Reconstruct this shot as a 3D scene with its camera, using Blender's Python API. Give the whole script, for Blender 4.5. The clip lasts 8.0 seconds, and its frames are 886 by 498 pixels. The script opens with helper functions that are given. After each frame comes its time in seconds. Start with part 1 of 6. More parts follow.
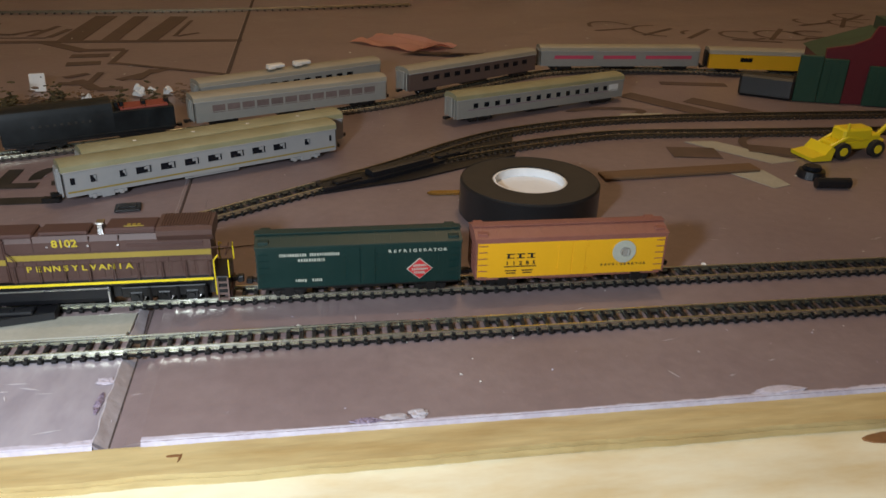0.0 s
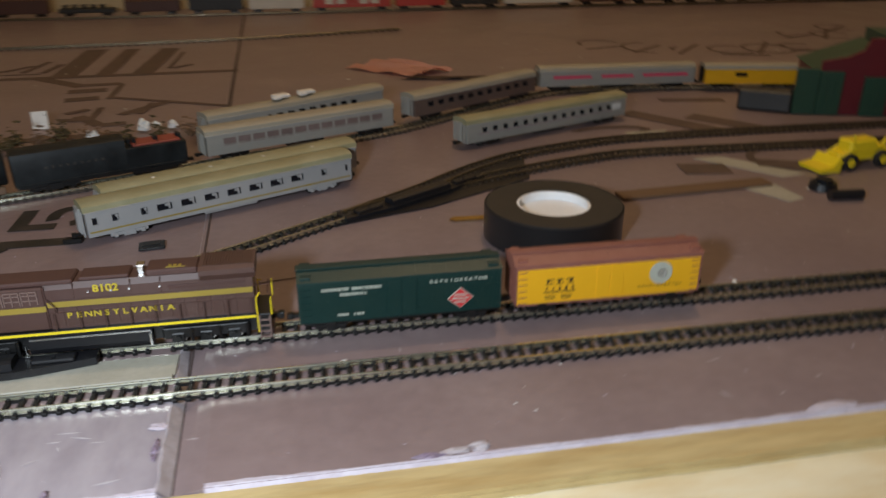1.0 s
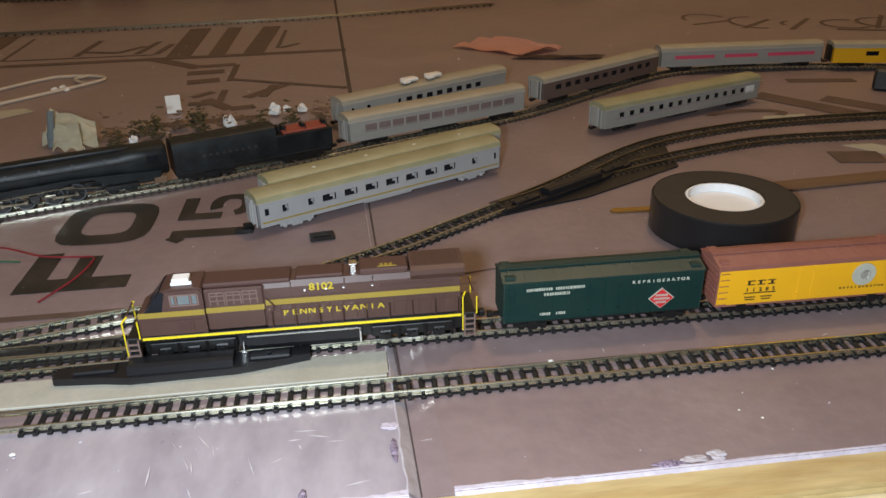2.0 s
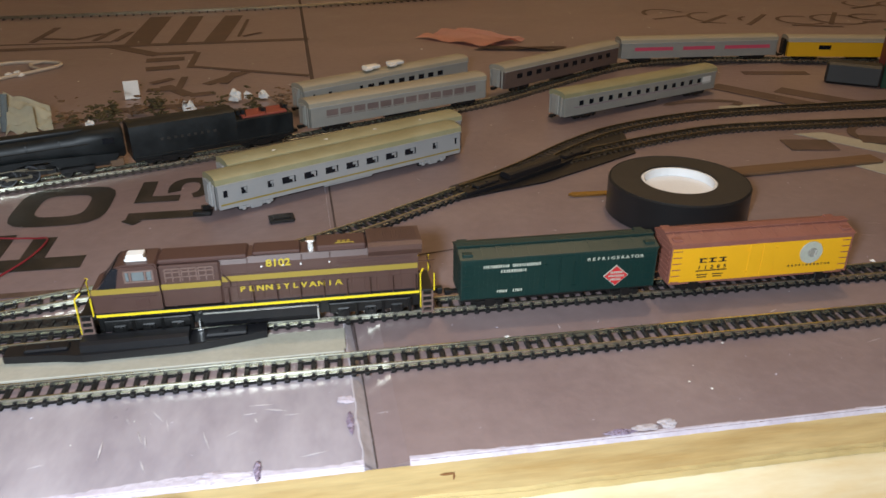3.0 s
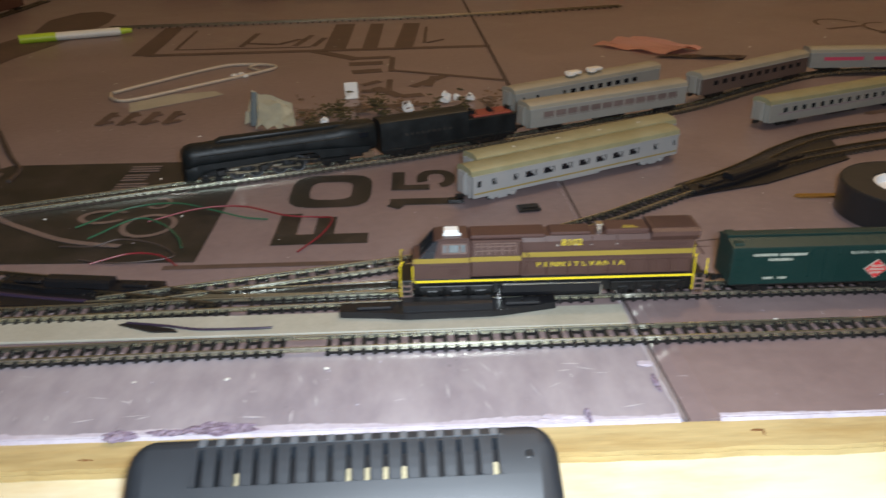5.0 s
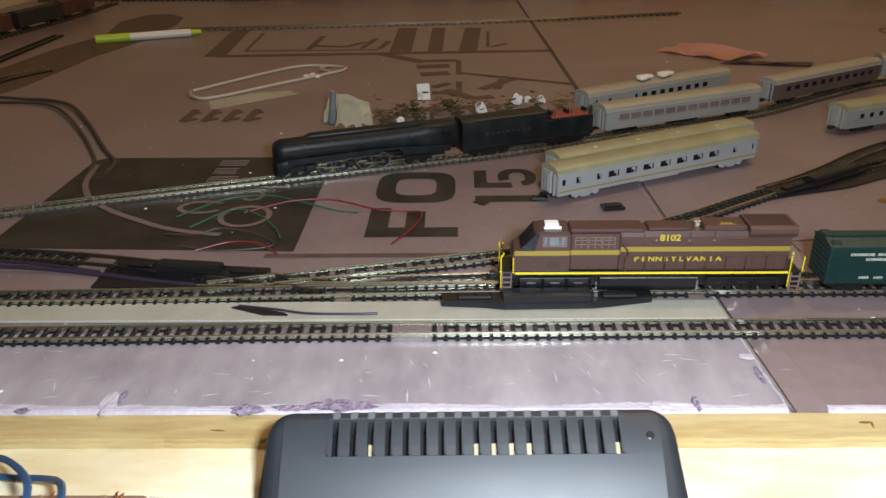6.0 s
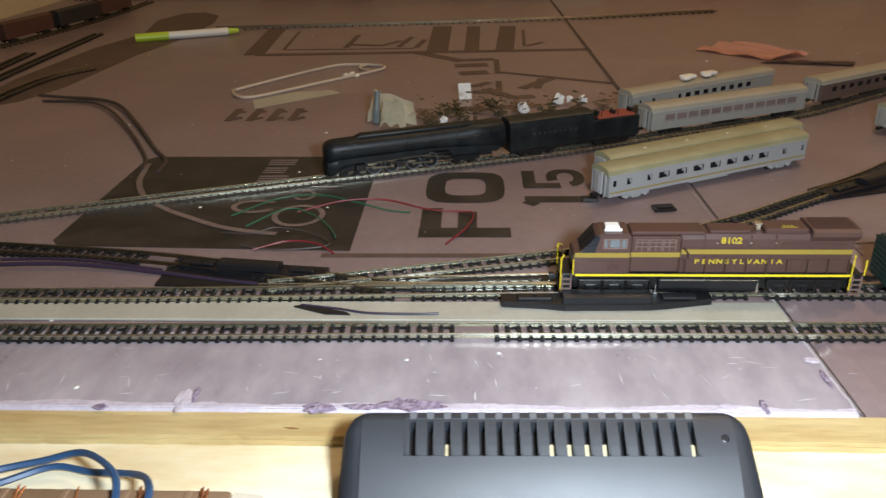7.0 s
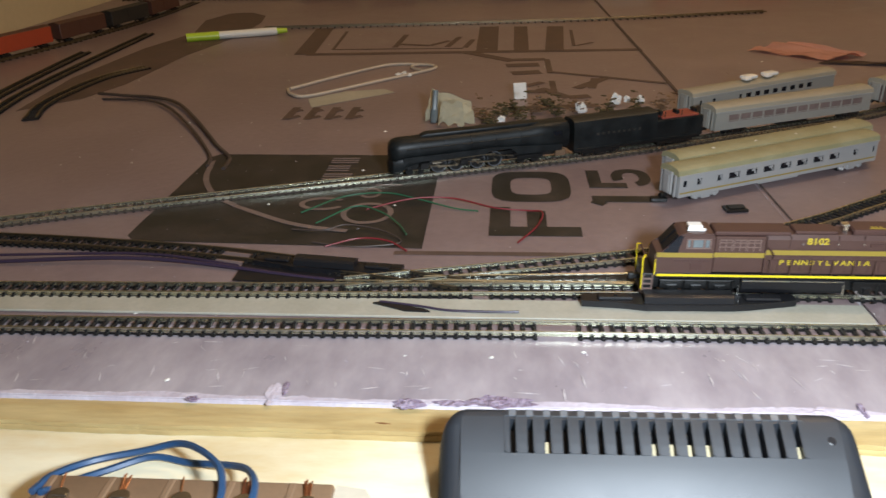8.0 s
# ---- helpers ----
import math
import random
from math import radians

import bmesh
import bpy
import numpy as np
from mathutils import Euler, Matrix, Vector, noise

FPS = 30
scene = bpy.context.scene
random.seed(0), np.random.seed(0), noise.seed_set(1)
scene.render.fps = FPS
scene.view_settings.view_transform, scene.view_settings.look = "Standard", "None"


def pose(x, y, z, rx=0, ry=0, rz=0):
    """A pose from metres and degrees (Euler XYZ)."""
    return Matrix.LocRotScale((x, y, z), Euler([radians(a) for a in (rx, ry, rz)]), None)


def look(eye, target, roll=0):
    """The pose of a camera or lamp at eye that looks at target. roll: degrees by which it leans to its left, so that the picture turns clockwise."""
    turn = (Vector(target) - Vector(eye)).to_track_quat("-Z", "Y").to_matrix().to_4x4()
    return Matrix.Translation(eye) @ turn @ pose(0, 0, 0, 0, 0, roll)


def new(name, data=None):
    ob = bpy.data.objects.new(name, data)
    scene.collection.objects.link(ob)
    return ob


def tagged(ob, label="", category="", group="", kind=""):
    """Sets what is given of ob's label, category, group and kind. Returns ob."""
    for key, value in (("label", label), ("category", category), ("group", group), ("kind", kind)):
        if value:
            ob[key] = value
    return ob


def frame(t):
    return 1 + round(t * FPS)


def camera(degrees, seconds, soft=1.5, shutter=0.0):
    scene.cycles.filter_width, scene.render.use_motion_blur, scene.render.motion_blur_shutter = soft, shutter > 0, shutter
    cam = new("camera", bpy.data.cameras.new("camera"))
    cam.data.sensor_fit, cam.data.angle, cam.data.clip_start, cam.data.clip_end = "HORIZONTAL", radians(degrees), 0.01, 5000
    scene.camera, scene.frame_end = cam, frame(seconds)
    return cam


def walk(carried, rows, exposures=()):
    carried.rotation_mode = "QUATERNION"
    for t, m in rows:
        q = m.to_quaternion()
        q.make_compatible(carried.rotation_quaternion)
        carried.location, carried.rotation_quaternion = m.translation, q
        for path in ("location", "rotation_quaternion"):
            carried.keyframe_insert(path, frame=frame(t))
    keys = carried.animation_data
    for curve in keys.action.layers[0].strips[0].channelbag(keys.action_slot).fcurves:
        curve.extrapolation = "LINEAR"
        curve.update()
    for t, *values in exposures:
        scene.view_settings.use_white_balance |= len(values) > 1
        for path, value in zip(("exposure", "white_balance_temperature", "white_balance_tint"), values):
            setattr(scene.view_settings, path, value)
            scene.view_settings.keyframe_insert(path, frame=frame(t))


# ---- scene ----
cam = camera(59.6, 8.0, 1.5, 0.6)
PATH = [
    (0, (-0.009, 0.019, 0.167), (0.273, 1.802, -0.695), 1.5),
    (0.5, (-0.004, 0.016, 0.162), (0.256, 1.795, -0.713), 1.0),
    (0.7, (-0.010, 0.017, 0.172), (0.233, 1.791, -0.719), 0.9),
    (0.8, (-0.010, 0.019, 0.182), (0.222, 1.810, -0.677), 0.4),
    (1, (-0.034, 0.025, 0.171), (0.301, 1.819, -0.647), -0.0),
    (1.1, (-0.045, 0.030, 0.166), (0.327, 1.784, -0.719), -0.6),
    (1.2, (-0.050, 0.032, 0.157), (0.311, 1.789, -0.729), -0.5),
    (1.3, (-0.061, 0.030, 0.167), (0.217, 1.791, -0.739), -0.8),
    (1.4, (-0.073, 0.043, 0.174), (0.154, 1.806, -0.743), -1.6),
    (1.5, (-0.088, 0.047, 0.175), (0.134, 1.819, -0.725), -1.4),
    (2, (-0.098, 0.041, 0.183), (0.112, 1.82, -0.707), -1.1),
    (2.2, (-0.088, 0.041, 0.177), (0.149, 1.822, -0.701), -0.9),
    (3.3, (-0.105, 0.03, 0.176), (0.192, 1.791, -0.723), 0.2),
    (3.5, (-0.115, 0.026, 0.178), (0.152, 1.793, -0.72), -0.1),
    (4, (-0.146, 0.013, 0.178), (0.001, 1.809, -0.691), -0.9),
    (4.5, (-0.159, 0.008, 0.176), (-0.037, 1.807, -0.69), -0.8),
    (5, (-0.182, 0.001, 0.185), (-0.136, 1.797, -0.692), -1.0),
    (5.2, (-0.191, -0.003, 0.184), (-0.18, 1.798, -0.684), -1.3),
    (6.5, (-0.224, -0.014, 0.185), (-0.279, 1.791, -0.675), -0.8),
    (7, (-0.234, -0.015, 0.188), (-0.321, 1.785, -0.68), -1.2),
    (7.5, (-0.245, -0.017, 0.189), (-0.368, 1.78, -0.68), -1.4),
    (8, (-0.26, -0.017, 0.187), (-0.413, 1.781, -0.677), -1.5),
]
EXPOSURES = [(0.0, -0.2), (1.0, -0.25), (1.5, -0.06), (2.0, 0.10), (3.5, 0.13), (4.5, 0.07), (5.0, 0.03), (6.5, 0.15), (8.0, 0.23)]
walk(cam, [(t, look(eye, target, roll)) for t, eye, target, roll in PATH], exposures=EXPOSURES)

# ---- world and lamps ----
world = bpy.data.worlds.new("room_air")
scene.world = world
world.use_nodes = True
world.node_tree.nodes["Background"].inputs[0].default_value = (0.9, 0.75, 0.6, 1)
world.node_tree.nodes["Background"].inputs[1].default_value = 0.008


def lamp(name, kind, m, power, colour, size):
    data = bpy.data.lights.new(name, kind)
    data.energy, data.color = power, colour
    if kind == "AREA":
        data.size = size
    else:
        data.shadow_soft_size = size
    ob = new(name, data)
    ob.matrix_world = m
    return ob


lamp("handheld_torch", "POINT", pose(-0.160, 0.0, 0.205), 9.2, (0.78, 0.89, 1.0), 0.020)
lamp("ceiling_bulb", "POINT", pose(0.25, 0.75, 1.25), 15.2, (1.0, 0.69, 0.39), 0.05)


# ---- materials ----
def material(name, colour, rough=0.5, metal=0.0, vary=0.12, grain=900.0, bump=0.15, depth=0.0002, stain=None, stain_scale=25.0,
             stain_amount=0.4, stretch=(1, 1, 1), rough_vary=0.1, coat=0.0, spec=0.5, per_piece=0.0):
    mat = bpy.data.materials.new(name)
    mat.use_nodes = True
    t = mat.node_tree
    n, link = t.nodes, t.links.new
    b = n["Principled BSDF"]
    b.inputs["Metallic"].default_value = metal
    b.inputs["Coat Weight"].default_value = coat
    b.inputs["Coat Roughness"].default_value = 0.2
    b.inputs["Specular IOR Level"].default_value = spec
    co = n.new("ShaderNodeTexCoord")
    mp = n.new("ShaderNodeMapping")
    mp.inputs["Scale"].default_value = stretch
    link(co.outputs["Object"], mp.inputs[0])
    fine = n.new("ShaderNodeTexNoise")
    fine.inputs["Scale"].default_value, fine.inputs["Detail"].default_value = grain, 6
    link(mp.outputs[0], fine.inputs["Vector"])
    big = n.new("ShaderNodeTexNoise")
    big.inputs["Scale"].default_value, big.inputs["Detail"].default_value = stain_scale, 5
    big.inputs["Roughness"].default_value = 0.65
    link(mp.outputs[0], big.inputs["Vector"])
    ramp = n.new("ShaderNodeValToRGB")
    ramp.color_ramp.elements[0].position, ramp.color_ramp.elements[1].position = 0.4, 0.68
    link(big.outputs[0], ramp.inputs[0])
    mix = n.new("ShaderNodeMix")
    mix.data_type = "RGBA"
    other = stain if stain else tuple(c * (1 - vary) for c in colour)
    mix.inputs[6].default_value, mix.inputs[7].default_value = (*colour, 1), (*other, 1)
    scale = n.new("ShaderNodeMath")
    scale.operation = "MULTIPLY"
    scale.inputs[1].default_value = stain_amount if stain else 1.0
    link(ramp.outputs[0], scale.inputs[0])
    link(scale.outputs[0], mix.inputs[0])
    hsv = n.new("ShaderNodeHueSaturation")
    link(mix.outputs[2], hsv.inputs["Color"])
    span = n.new("ShaderNodeMapRange")
    span.inputs[3].default_value, span.inputs[4].default_value = 1 - vary, 1 + vary
    link(fine.outputs[0], span.inputs[0])
    value = span.outputs[0]
    if per_piece:
        info = n.new("ShaderNodeObjectInfo")
        each = n.new("ShaderNodeMapRange")
        each.inputs[3].default_value, each.inputs[4].default_value = 1 - per_piece, 1 + per_piece
        link(info.outputs["Random"], each.inputs[0])
        mult = n.new("ShaderNodeMath")
        mult.operation = "MULTIPLY"
        link(value, mult.inputs[0])
        link(each.outputs[0], mult.inputs[1])
        value = mult.outputs[0]
    link(value, hsv.inputs["Value"])
    link(hsv.outputs[0], b.inputs["Base Color"])
    rr = n.new("ShaderNodeMapRange")
    rr.inputs[3].default_value, rr.inputs[4].default_value = max(0.03, rough - rough_vary), min(1, rough + rough_vary)
    link(big.outputs[0], rr.inputs[0])
    link(rr.outputs[0], b.inputs["Roughness"])
    if bump:
        bp = n.new("ShaderNodeBump")
        bp.inputs["Strength"].default_value, bp.inputs["Distance"].default_value = bump, depth
        link(fine.outputs[0], bp.inputs["Height"])
        link(bp.outputs[0], b.inputs["Normal"])
    return mat


FOAM = material("painted_foam", (0.205, 0.150, 0.152), 0.36, 0, 0.16, 160, 0.3, 0.0008, (0.265, 0.200, 0.196), 11, 0.75, rough_vary=0.2)
FOAM_PALE = material("worn_foam", (0.275, 0.240, 0.268), 0.34, 0, 0.14, 130, 0.35, 0.0008, (0.46, 0.415, 0.44), 22, 0.85, (1.0, 0.45, 1), rough_vary=0.26)
FOAM_EDGE = material("bare_foam_edge", (0.45, 0.395, 0.455), 0.7, 0, 0.2, 500, 0.5, 0.001, (0.58, 0.54, 0.60), 60, 0.8)
CUT = material("cut_foam_side", (0.44, 0.40, 0.43), 0.6, 0, 0.2, 300, 0.4, 0.0008, (0.26, 0.20, 0.17), 120, 0.35)
CRUMB = material("crumbled_foam", (0.20, 0.145, 0.21), 0.8, 0, 0.45, 500, 1.0, 0.002, (0.42, 0.36, 0.44), 260, 0.7)
SCUFF = material("pale_scuff", (0.58, 0.54, 0.56), 0.7, 0, 0.15, 500, 0.1)
# Lighter than the case so slot ends look lit; also the wheel rim grey.
TAB = material("lit_slot_end_and_rim_grey", (0.11, 0.118, 0.13), 0.4, 0, 0.1, 900, 0.1)
CHIP = material("white_flecks", (0.72, 0.70, 0.66), 0.6, 0, 0.15, 900, 0.2)
CORK = material("grey_shim", (0.36, 0.345, 0.285), 0.5, 0, 0.15, 500, 0.3, 0.0003, (0.45, 0.435, 0.375), 30, 0.7)
WOOD = material("pine", (0.50, 0.385, 0.185), 0.5, 0, 0.22, 60, 0.35, 0.0006, (0.36, 0.235, 0.085), 16, 0.75, (1, 7, 7))
WOOD_PALE = material("planed_pine", (0.80, 0.73, 0.53), 0.40, 0, 0.12, 60, 0.3, 0.0005, (0.55, 0.41, 0.20), 15, 0.8, (1, 3.5, 3.5))
KNOT = material("pine_knot", (0.22, 0.10, 0.035), 0.6, 0, 0.3, 300, 0.2)
RAIL = material("nickel_rail", (0.76, 0.76, 0.63), 0.27, 1.0, 0.12, 1500, 0.08, 0.0001, (0.50, 0.50, 0.43), 60, 0.6, rough_vary=0.1)
RAIL_DULL = material("tarnished_rail", (0.27, 0.235, 0.17), 0.42, 1.0, 0.2, 1500, 0.08, 0.0001, (0.18, 0.14, 0.09), 60, 0.7)
TIE = material("black_tie_plastic", (0.012, 0.011, 0.011), 0.55, 0, 0.2, 1200, 0.2, spec=0.3, per_piece=0.4)
TIE_BROWN = material("dusty_tie_plastic", (0.05, 0.036, 0.026), 0.6, 0, 0.2, 1200, 0.2, per_piece=0.3)
BLACK = material("black_plastic", (0.009, 0.009, 0.011), 0.38, 0, 0.2, 1500, 0.12, 0.0001, rough_vary=0.08)
BLACK_CASE = material("textured_black_case", (0.013, 0.0165, 0.022), 0.50, 0, 0.15, 2600, 0.25, 0.00010, (0.018, 0.023, 0.031), 30, 0.5, spec=0.72, rough_vary=0.06)
WINDING = material("pale_winding", (0.50, 0.43, 0.27), 0.4, 0.4, 0.2, 900, 0.2)
INK = material("black_ink", (0.020, 0.018, 0.014), 0.5, 0, 0.3, 400, 0.2, 0.0003, (0.055, 0.042, 0.036), 45, 0.7, spec=0.35)
INK_FADED = material("faded_ink", (0.075, 0.048, 0.036), 0.6, 0, 0.25, 400, 0.2, 0.0003, (0.16, 0.10, 0.085), 40, 0.5)
LOGO = material("unprinted_line", (0.185, 0.135, 0.122), 0.5, 0, 0.2, 300, 0.2)
SEAM_DARK = material("dark_seam_line", (0.075, 0.052, 0.046), 0.9, 0, 0.3, 500, 0.3)
TUSCAN = material("tuscan_red_paint", (0.072, 0.037, 0.030), 0.42, 0, 0.1, 1500, 0.1, 0.0001, (0.088, 0.046, 0.037), 90, 0.5)
TUSCAN_DARK = material("dark_brown_roof_paint", (0.07, 0.033, 0.027), 0.5, 0, 0.12, 1500, 0.1)
GOLD = material("gold_stripe_paint", (0.30, 0.215, 0.035), 0.4, 0, 0.08, 1500, 0.05)
GOLD_BRIGHT = material("gold_lettering", (0.50, 0.38, 0.03), 0.4, 0, 0.08, 1500, 0.05)
YELLOW = material("bright_yellow_paint", (0.82, 0.63, 0.02), 0.45, 0, 0.08, 900, 0.1)
CHASSIS = material("black_running_gear", (0.008, 0.008, 0.008), 0.35, 0, 0.3, 1500, 0.2)
STEEL = material("bright_steel", (0.72, 0.72, 0.70), 0.25, 1.0, 0.1, 1500, 0.05)
WHITE = material("white_plastic", (0.86, 0.86, 0.84), 0.35, 0, 0.05, 900, 0.05)
GLASS = material("dark_window_glass", (0.008, 0.010, 0.014), 0.16, 0, 0.2, 300, 0.0, spec=0.35)
PALE_GLASS = material("pale_window_glass", (0.15, 0.175, 0.18), 0.12, 0, 0.2, 500, 0.0)
GREEN = material("dark_green_paint", (0.005, 0.025, 0.022), 0.36, 0, 0.12, 1200, 0.08, 0.0001, (0.008, 0.031, 0.027), 70, 0.6, spec=0.35)
GREEN_DARK = material("green_roof_paint", (0.010, 0.030, 0.026), 0.45, 0, 0.15, 1200, 0.1)
REEFER = material("orange_yellow_paint", (0.78, 0.40, 0.012), 0.4, 0, 0.05, 1200, 0.06)
BOXRED = material("boxcar_red_paint", (0.23, 0.085, 0.062), 0.5, 0, 0.12, 1200, 0.1, 0.0001, (0.28, 0.12, 0.09), 80, 0.5)
LETTER = material("cream_lettering", (0.46, 0.47, 0.39), 0.5, 0, 0.1, 900, 0.05)
LETTER_BLACK = material("black_lettering", (0.02, 0.018, 0.015), 0.5, 0, 0.1, 900, 0.05)
RED = material("red_emblem", (0.55, 0.025, 0.03), 0.4, 0, 0.08, 900, 0.05)
SILVER = material("silver_car_paint", (0.40, 0.395, 0.385), 0.36, 0.25, 0.06, 1500, 0.06, 0.0001, (0.31, 0.32, 0.33), 60, 0.5)
STAINLESS = material("grey_ribbed_car_side", (0.36, 0.345, 0.305), 0.42, 0.25, 0.08, 1500, 0.08, 0.0001, (0.29, 0.285, 0.26), 60, 0.5)
ROOF = material("khaki_roof_paint", (0.25, 0.232, 0.130), 0.42, 0, 0.1, 1200, 0.1, 0.0001, (0.33, 0.312, 0.198), 45, 0.7)
ROOF_SILVER = material("silver_roof_paint", (0.33, 0.30, 0.235), 0.5, 0.1, 0.1, 1200, 0.1)
MAROON = material("maroon_window_band", (0.125, 0.082, 0.066), 0.5, 0, 0.15, 900, 0.05)
PINK = material("crimson_band", (0.62, 0.07, 0.13), 0.45, 0, 0.08, 900, 0.05)
STEAM = material("dark_green_black_engine_paint", (0.0050, 0.0062, 0.0068), 0.46, 0, 0.35, 700, 0.3, 0.0001, (0.014, 0.017, 0.018), 95, 0.7, spec=0.30, rough_vary=0.16)
COAL_RED = material("red_oxide_deck", (0.27, 0.055, 0.035), 0.6, 0, 0.15, 900, 0.1)
TAPE = material("black_vinyl_tape", (0.013, 0.013, 0.014), 0.3, 0, 0.12, 700, 0.1, 0.0001, rough_vary=0.06)
TAPE_SIDE = material("tape_winding_edge", (0.020, 0.018, 0.017), 0.55, 0, 0.15, 900, 0.2)
CORE = material("white_card_core", (0.80, 0.80, 0.80), 0.6, 0, 0.05, 500, 0.1)
TOY_YELLOW = material("yellow_toy_plastic", (0.80, 0.60, 0.015), 0.4, 0, 0.08, 900, 0.1)
RUBBER = material("black_rubber", (0.018, 0.016, 0.016), 0.7, 0, 0.2, 900, 0.2)
MAUVE = material("mauve_band", (0.30, 0.18, 0.24), 0.5, 0, 0.15, 900, 0.05)
DUSTY_BAND = material("dusty_window_band", (0.21, 0.15, 0.135), 0.4, 0, 0.3, 300, 0.05)
GRILLE = material("light_brown_grille", (0.19, 0.125, 0.105), 0.45, 0, 0.15, 900, 0.1)
KIT_RED = material("dark_red_kit_plastic", (0.13, 0.012, 0.018), 0.4, 0, 0.15, 400, 0.15)
KIT_BRIGHT = material("red_kit_plastic", (0.26, 0.014, 0.014), 0.4, 0, 0.1, 400, 0.1)
KIT_GREEN = material("green_kit_plastic", (0.02, 0.062, 0.038), 0.4, 0, 0.15, 400, 0.15)
PAPER_PINK = material("pink_paper", (0.74, 0.42, 0.34), 0.8, 0, 0.06, 300, 0.15, 0.0006)
PAPER_CREAM = material("cream_paper", (0.66, 0.62, 0.46), 0.8, 0, 0.1, 250, 0.4, 0.001)
MOSS = material("scenic_scraps", (0.05, 0.04, 0.018), 0.9, 0, 0.4, 600, 0.6, 0.001, (0.14, 0.10, 0.03), 200, 0.6)
BROWN = material("brown_wood_strip", (0.15, 0.085, 0.045), 0.6, 0, 0.15, 200, 0.2, 0.0003, stretch=(1, 8, 8))
BRASS = material("brass", (0.68, 0.48, 0.16), 0.25, 1.0, 0.1, 900, 0.05)
WIRE_BLUE = material("blue_wire_sheath", (0.022, 0.065, 0.150), 0.4, 0, 0.12, 900, 0.1)
WIRE_RED = material("red_wire_sheath", (0.20, 0.016, 0.024), 0.4, 0, 0.1, 900, 0.05)
WIRE_GREEN = material("green_wire_sheath", (0.022, 0.115, 0.06), 0.4, 0, 0.1, 900, 0.05)
WIRE_BLACK = material("black_wire_sheath", (0.06, 0.042, 0.036), 0.5, 0, 0.1, 900, 0.05)
WIRE_PURPLE = material("purple_wire_sheath", (0.035, 0.022, 0.045), 0.4, 0, 0.1, 900, 0.05)
COPPER = material("copper_strands", (0.75, 0.42, 0.28), 0.3, 1.0, 0.15, 2000, 0.2)
TAN = material("tan_terminal_plastic", (0.21, 0.135, 0.082), 0.34, 0, 0.12, 600, 0.1)
CLEAR = material("frosted_plastic", (0.55, 0.50, 0.40), 0.25, 0, 0.1, 300, 0.05)
PEN_WHITE = material("white_pen_barrel", (0.75, 0.74, 0.68), 0.35, 0, 0.05, 500, 0.05)
LIME = material("lime_pen_cap", (0.45, 0.62, 0.04), 0.35, 0, 0.05, 500, 0.05)
CHALK = material("beige_card_outline", (0.50, 0.42, 0.33), 0.7, 0, 0.1, 500, 0.1)
WALL = material("beige_wall_paint", (0.52, 0.43, 0.27), 0.8, 0, 0.06, 120, 0.15, 0.0006, (0.47, 0.38, 0.23), 2, 0.5)
CEIL = material("white_ceiling_paint", (0.7, 0.66, 0.6), 0.9, 0, 0.05, 120, 0.15, 0.0006)
FLOORING = material("grey_concrete", (0.22, 0.20, 0.18), 0.8, 0, 0.15, 60, 0.2, 0.001, (0.15, 0.14, 0.12), 3, 0.6)
FAR_RED = material("red_far_car_paint", (0.45, 0.05, 0.035), 0.45, 0, 0.1, 500, 0.05)
FAR_ORANGE = material("orange_far_car_paint", (0.36, 0.055, 0.022), 0.45, 0, 0.1, 500, 0.05)
FAR_WHITE = material("white_far_car_paint", (0.6, 0.58, 0.52), 0.45, 0, 0.1, 500, 0.05)
FAR_BROWN = material("brown_far_car_paint", (0.075, 0.03, 0.02), 0.5, 0, 0.1, 500, 0.05)
FAR_BLACK = material("black_far_car_paint", (0.02, 0.018, 0.016), 0.5, 0, 0.1, 500, 0.05)


# ---- shape helpers ----
def part(name, bm, mat, parent=None, label="", smooth=False):
    me = bpy.data.meshes.new(name)
    bmesh.ops.recalc_face_normals(bm, faces=bm.faces)
    bm.to_mesh(me)
    bm.free()
    me.materials.append(mat)
    if smooth:
        for p in me.polygons:
            p.use_smooth = True
        me.set_sharp_from_angle(angle=radians(35))
    ob = new(name, me)
    if parent:
        ob.parent = parent
    if label:
        ob["label"] = label
    return ob


def thing(name, m, label, category, group="", kind=""):
    ob = new(name)
    ob.empty_display_size = 0.01
    ob.matrix_world = m
    return tagged(ob, label, category, group, kind)


def brick(bm, x0, x1, y0, y1, z0, z1, bev=0.0, m=None, seg=1):
    """A bevelled block between the given bounds."""
    made = bmesh.ops.create_cube(bm, size=1.0)["verts"]
    place = Matrix.LocRotScale(((x0 + x1) / 2, (y0 + y1) / 2, (z0 + z1) / 2), None, (abs(x1 - x0), abs(y1 - y0), abs(z1 - z0)))
    bmesh.ops.transform(bm, matrix=(m @ place) if m else place, verts=made)
    if bev:
        edges = list({e for v in made for e in v.link_edges})
        bmesh.ops.bevel(bm, geom=edges, offset=bev, segments=seg, affect="EDGES", profile=0.5)


def rod(bm, a, b, r, seg=8, r2=None):
    a, b = Vector(a), Vector(b)
    d = b - a
    m = Matrix.Translation((a + b) / 2) @ d.to_track_quat("Z", "Y").to_matrix().to_4x4()
    bmesh.ops.create_cone(bm, cap_ends=True, segments=seg, radius1=r, radius2=r if r2 is None else r2, depth=d.length, matrix=m)


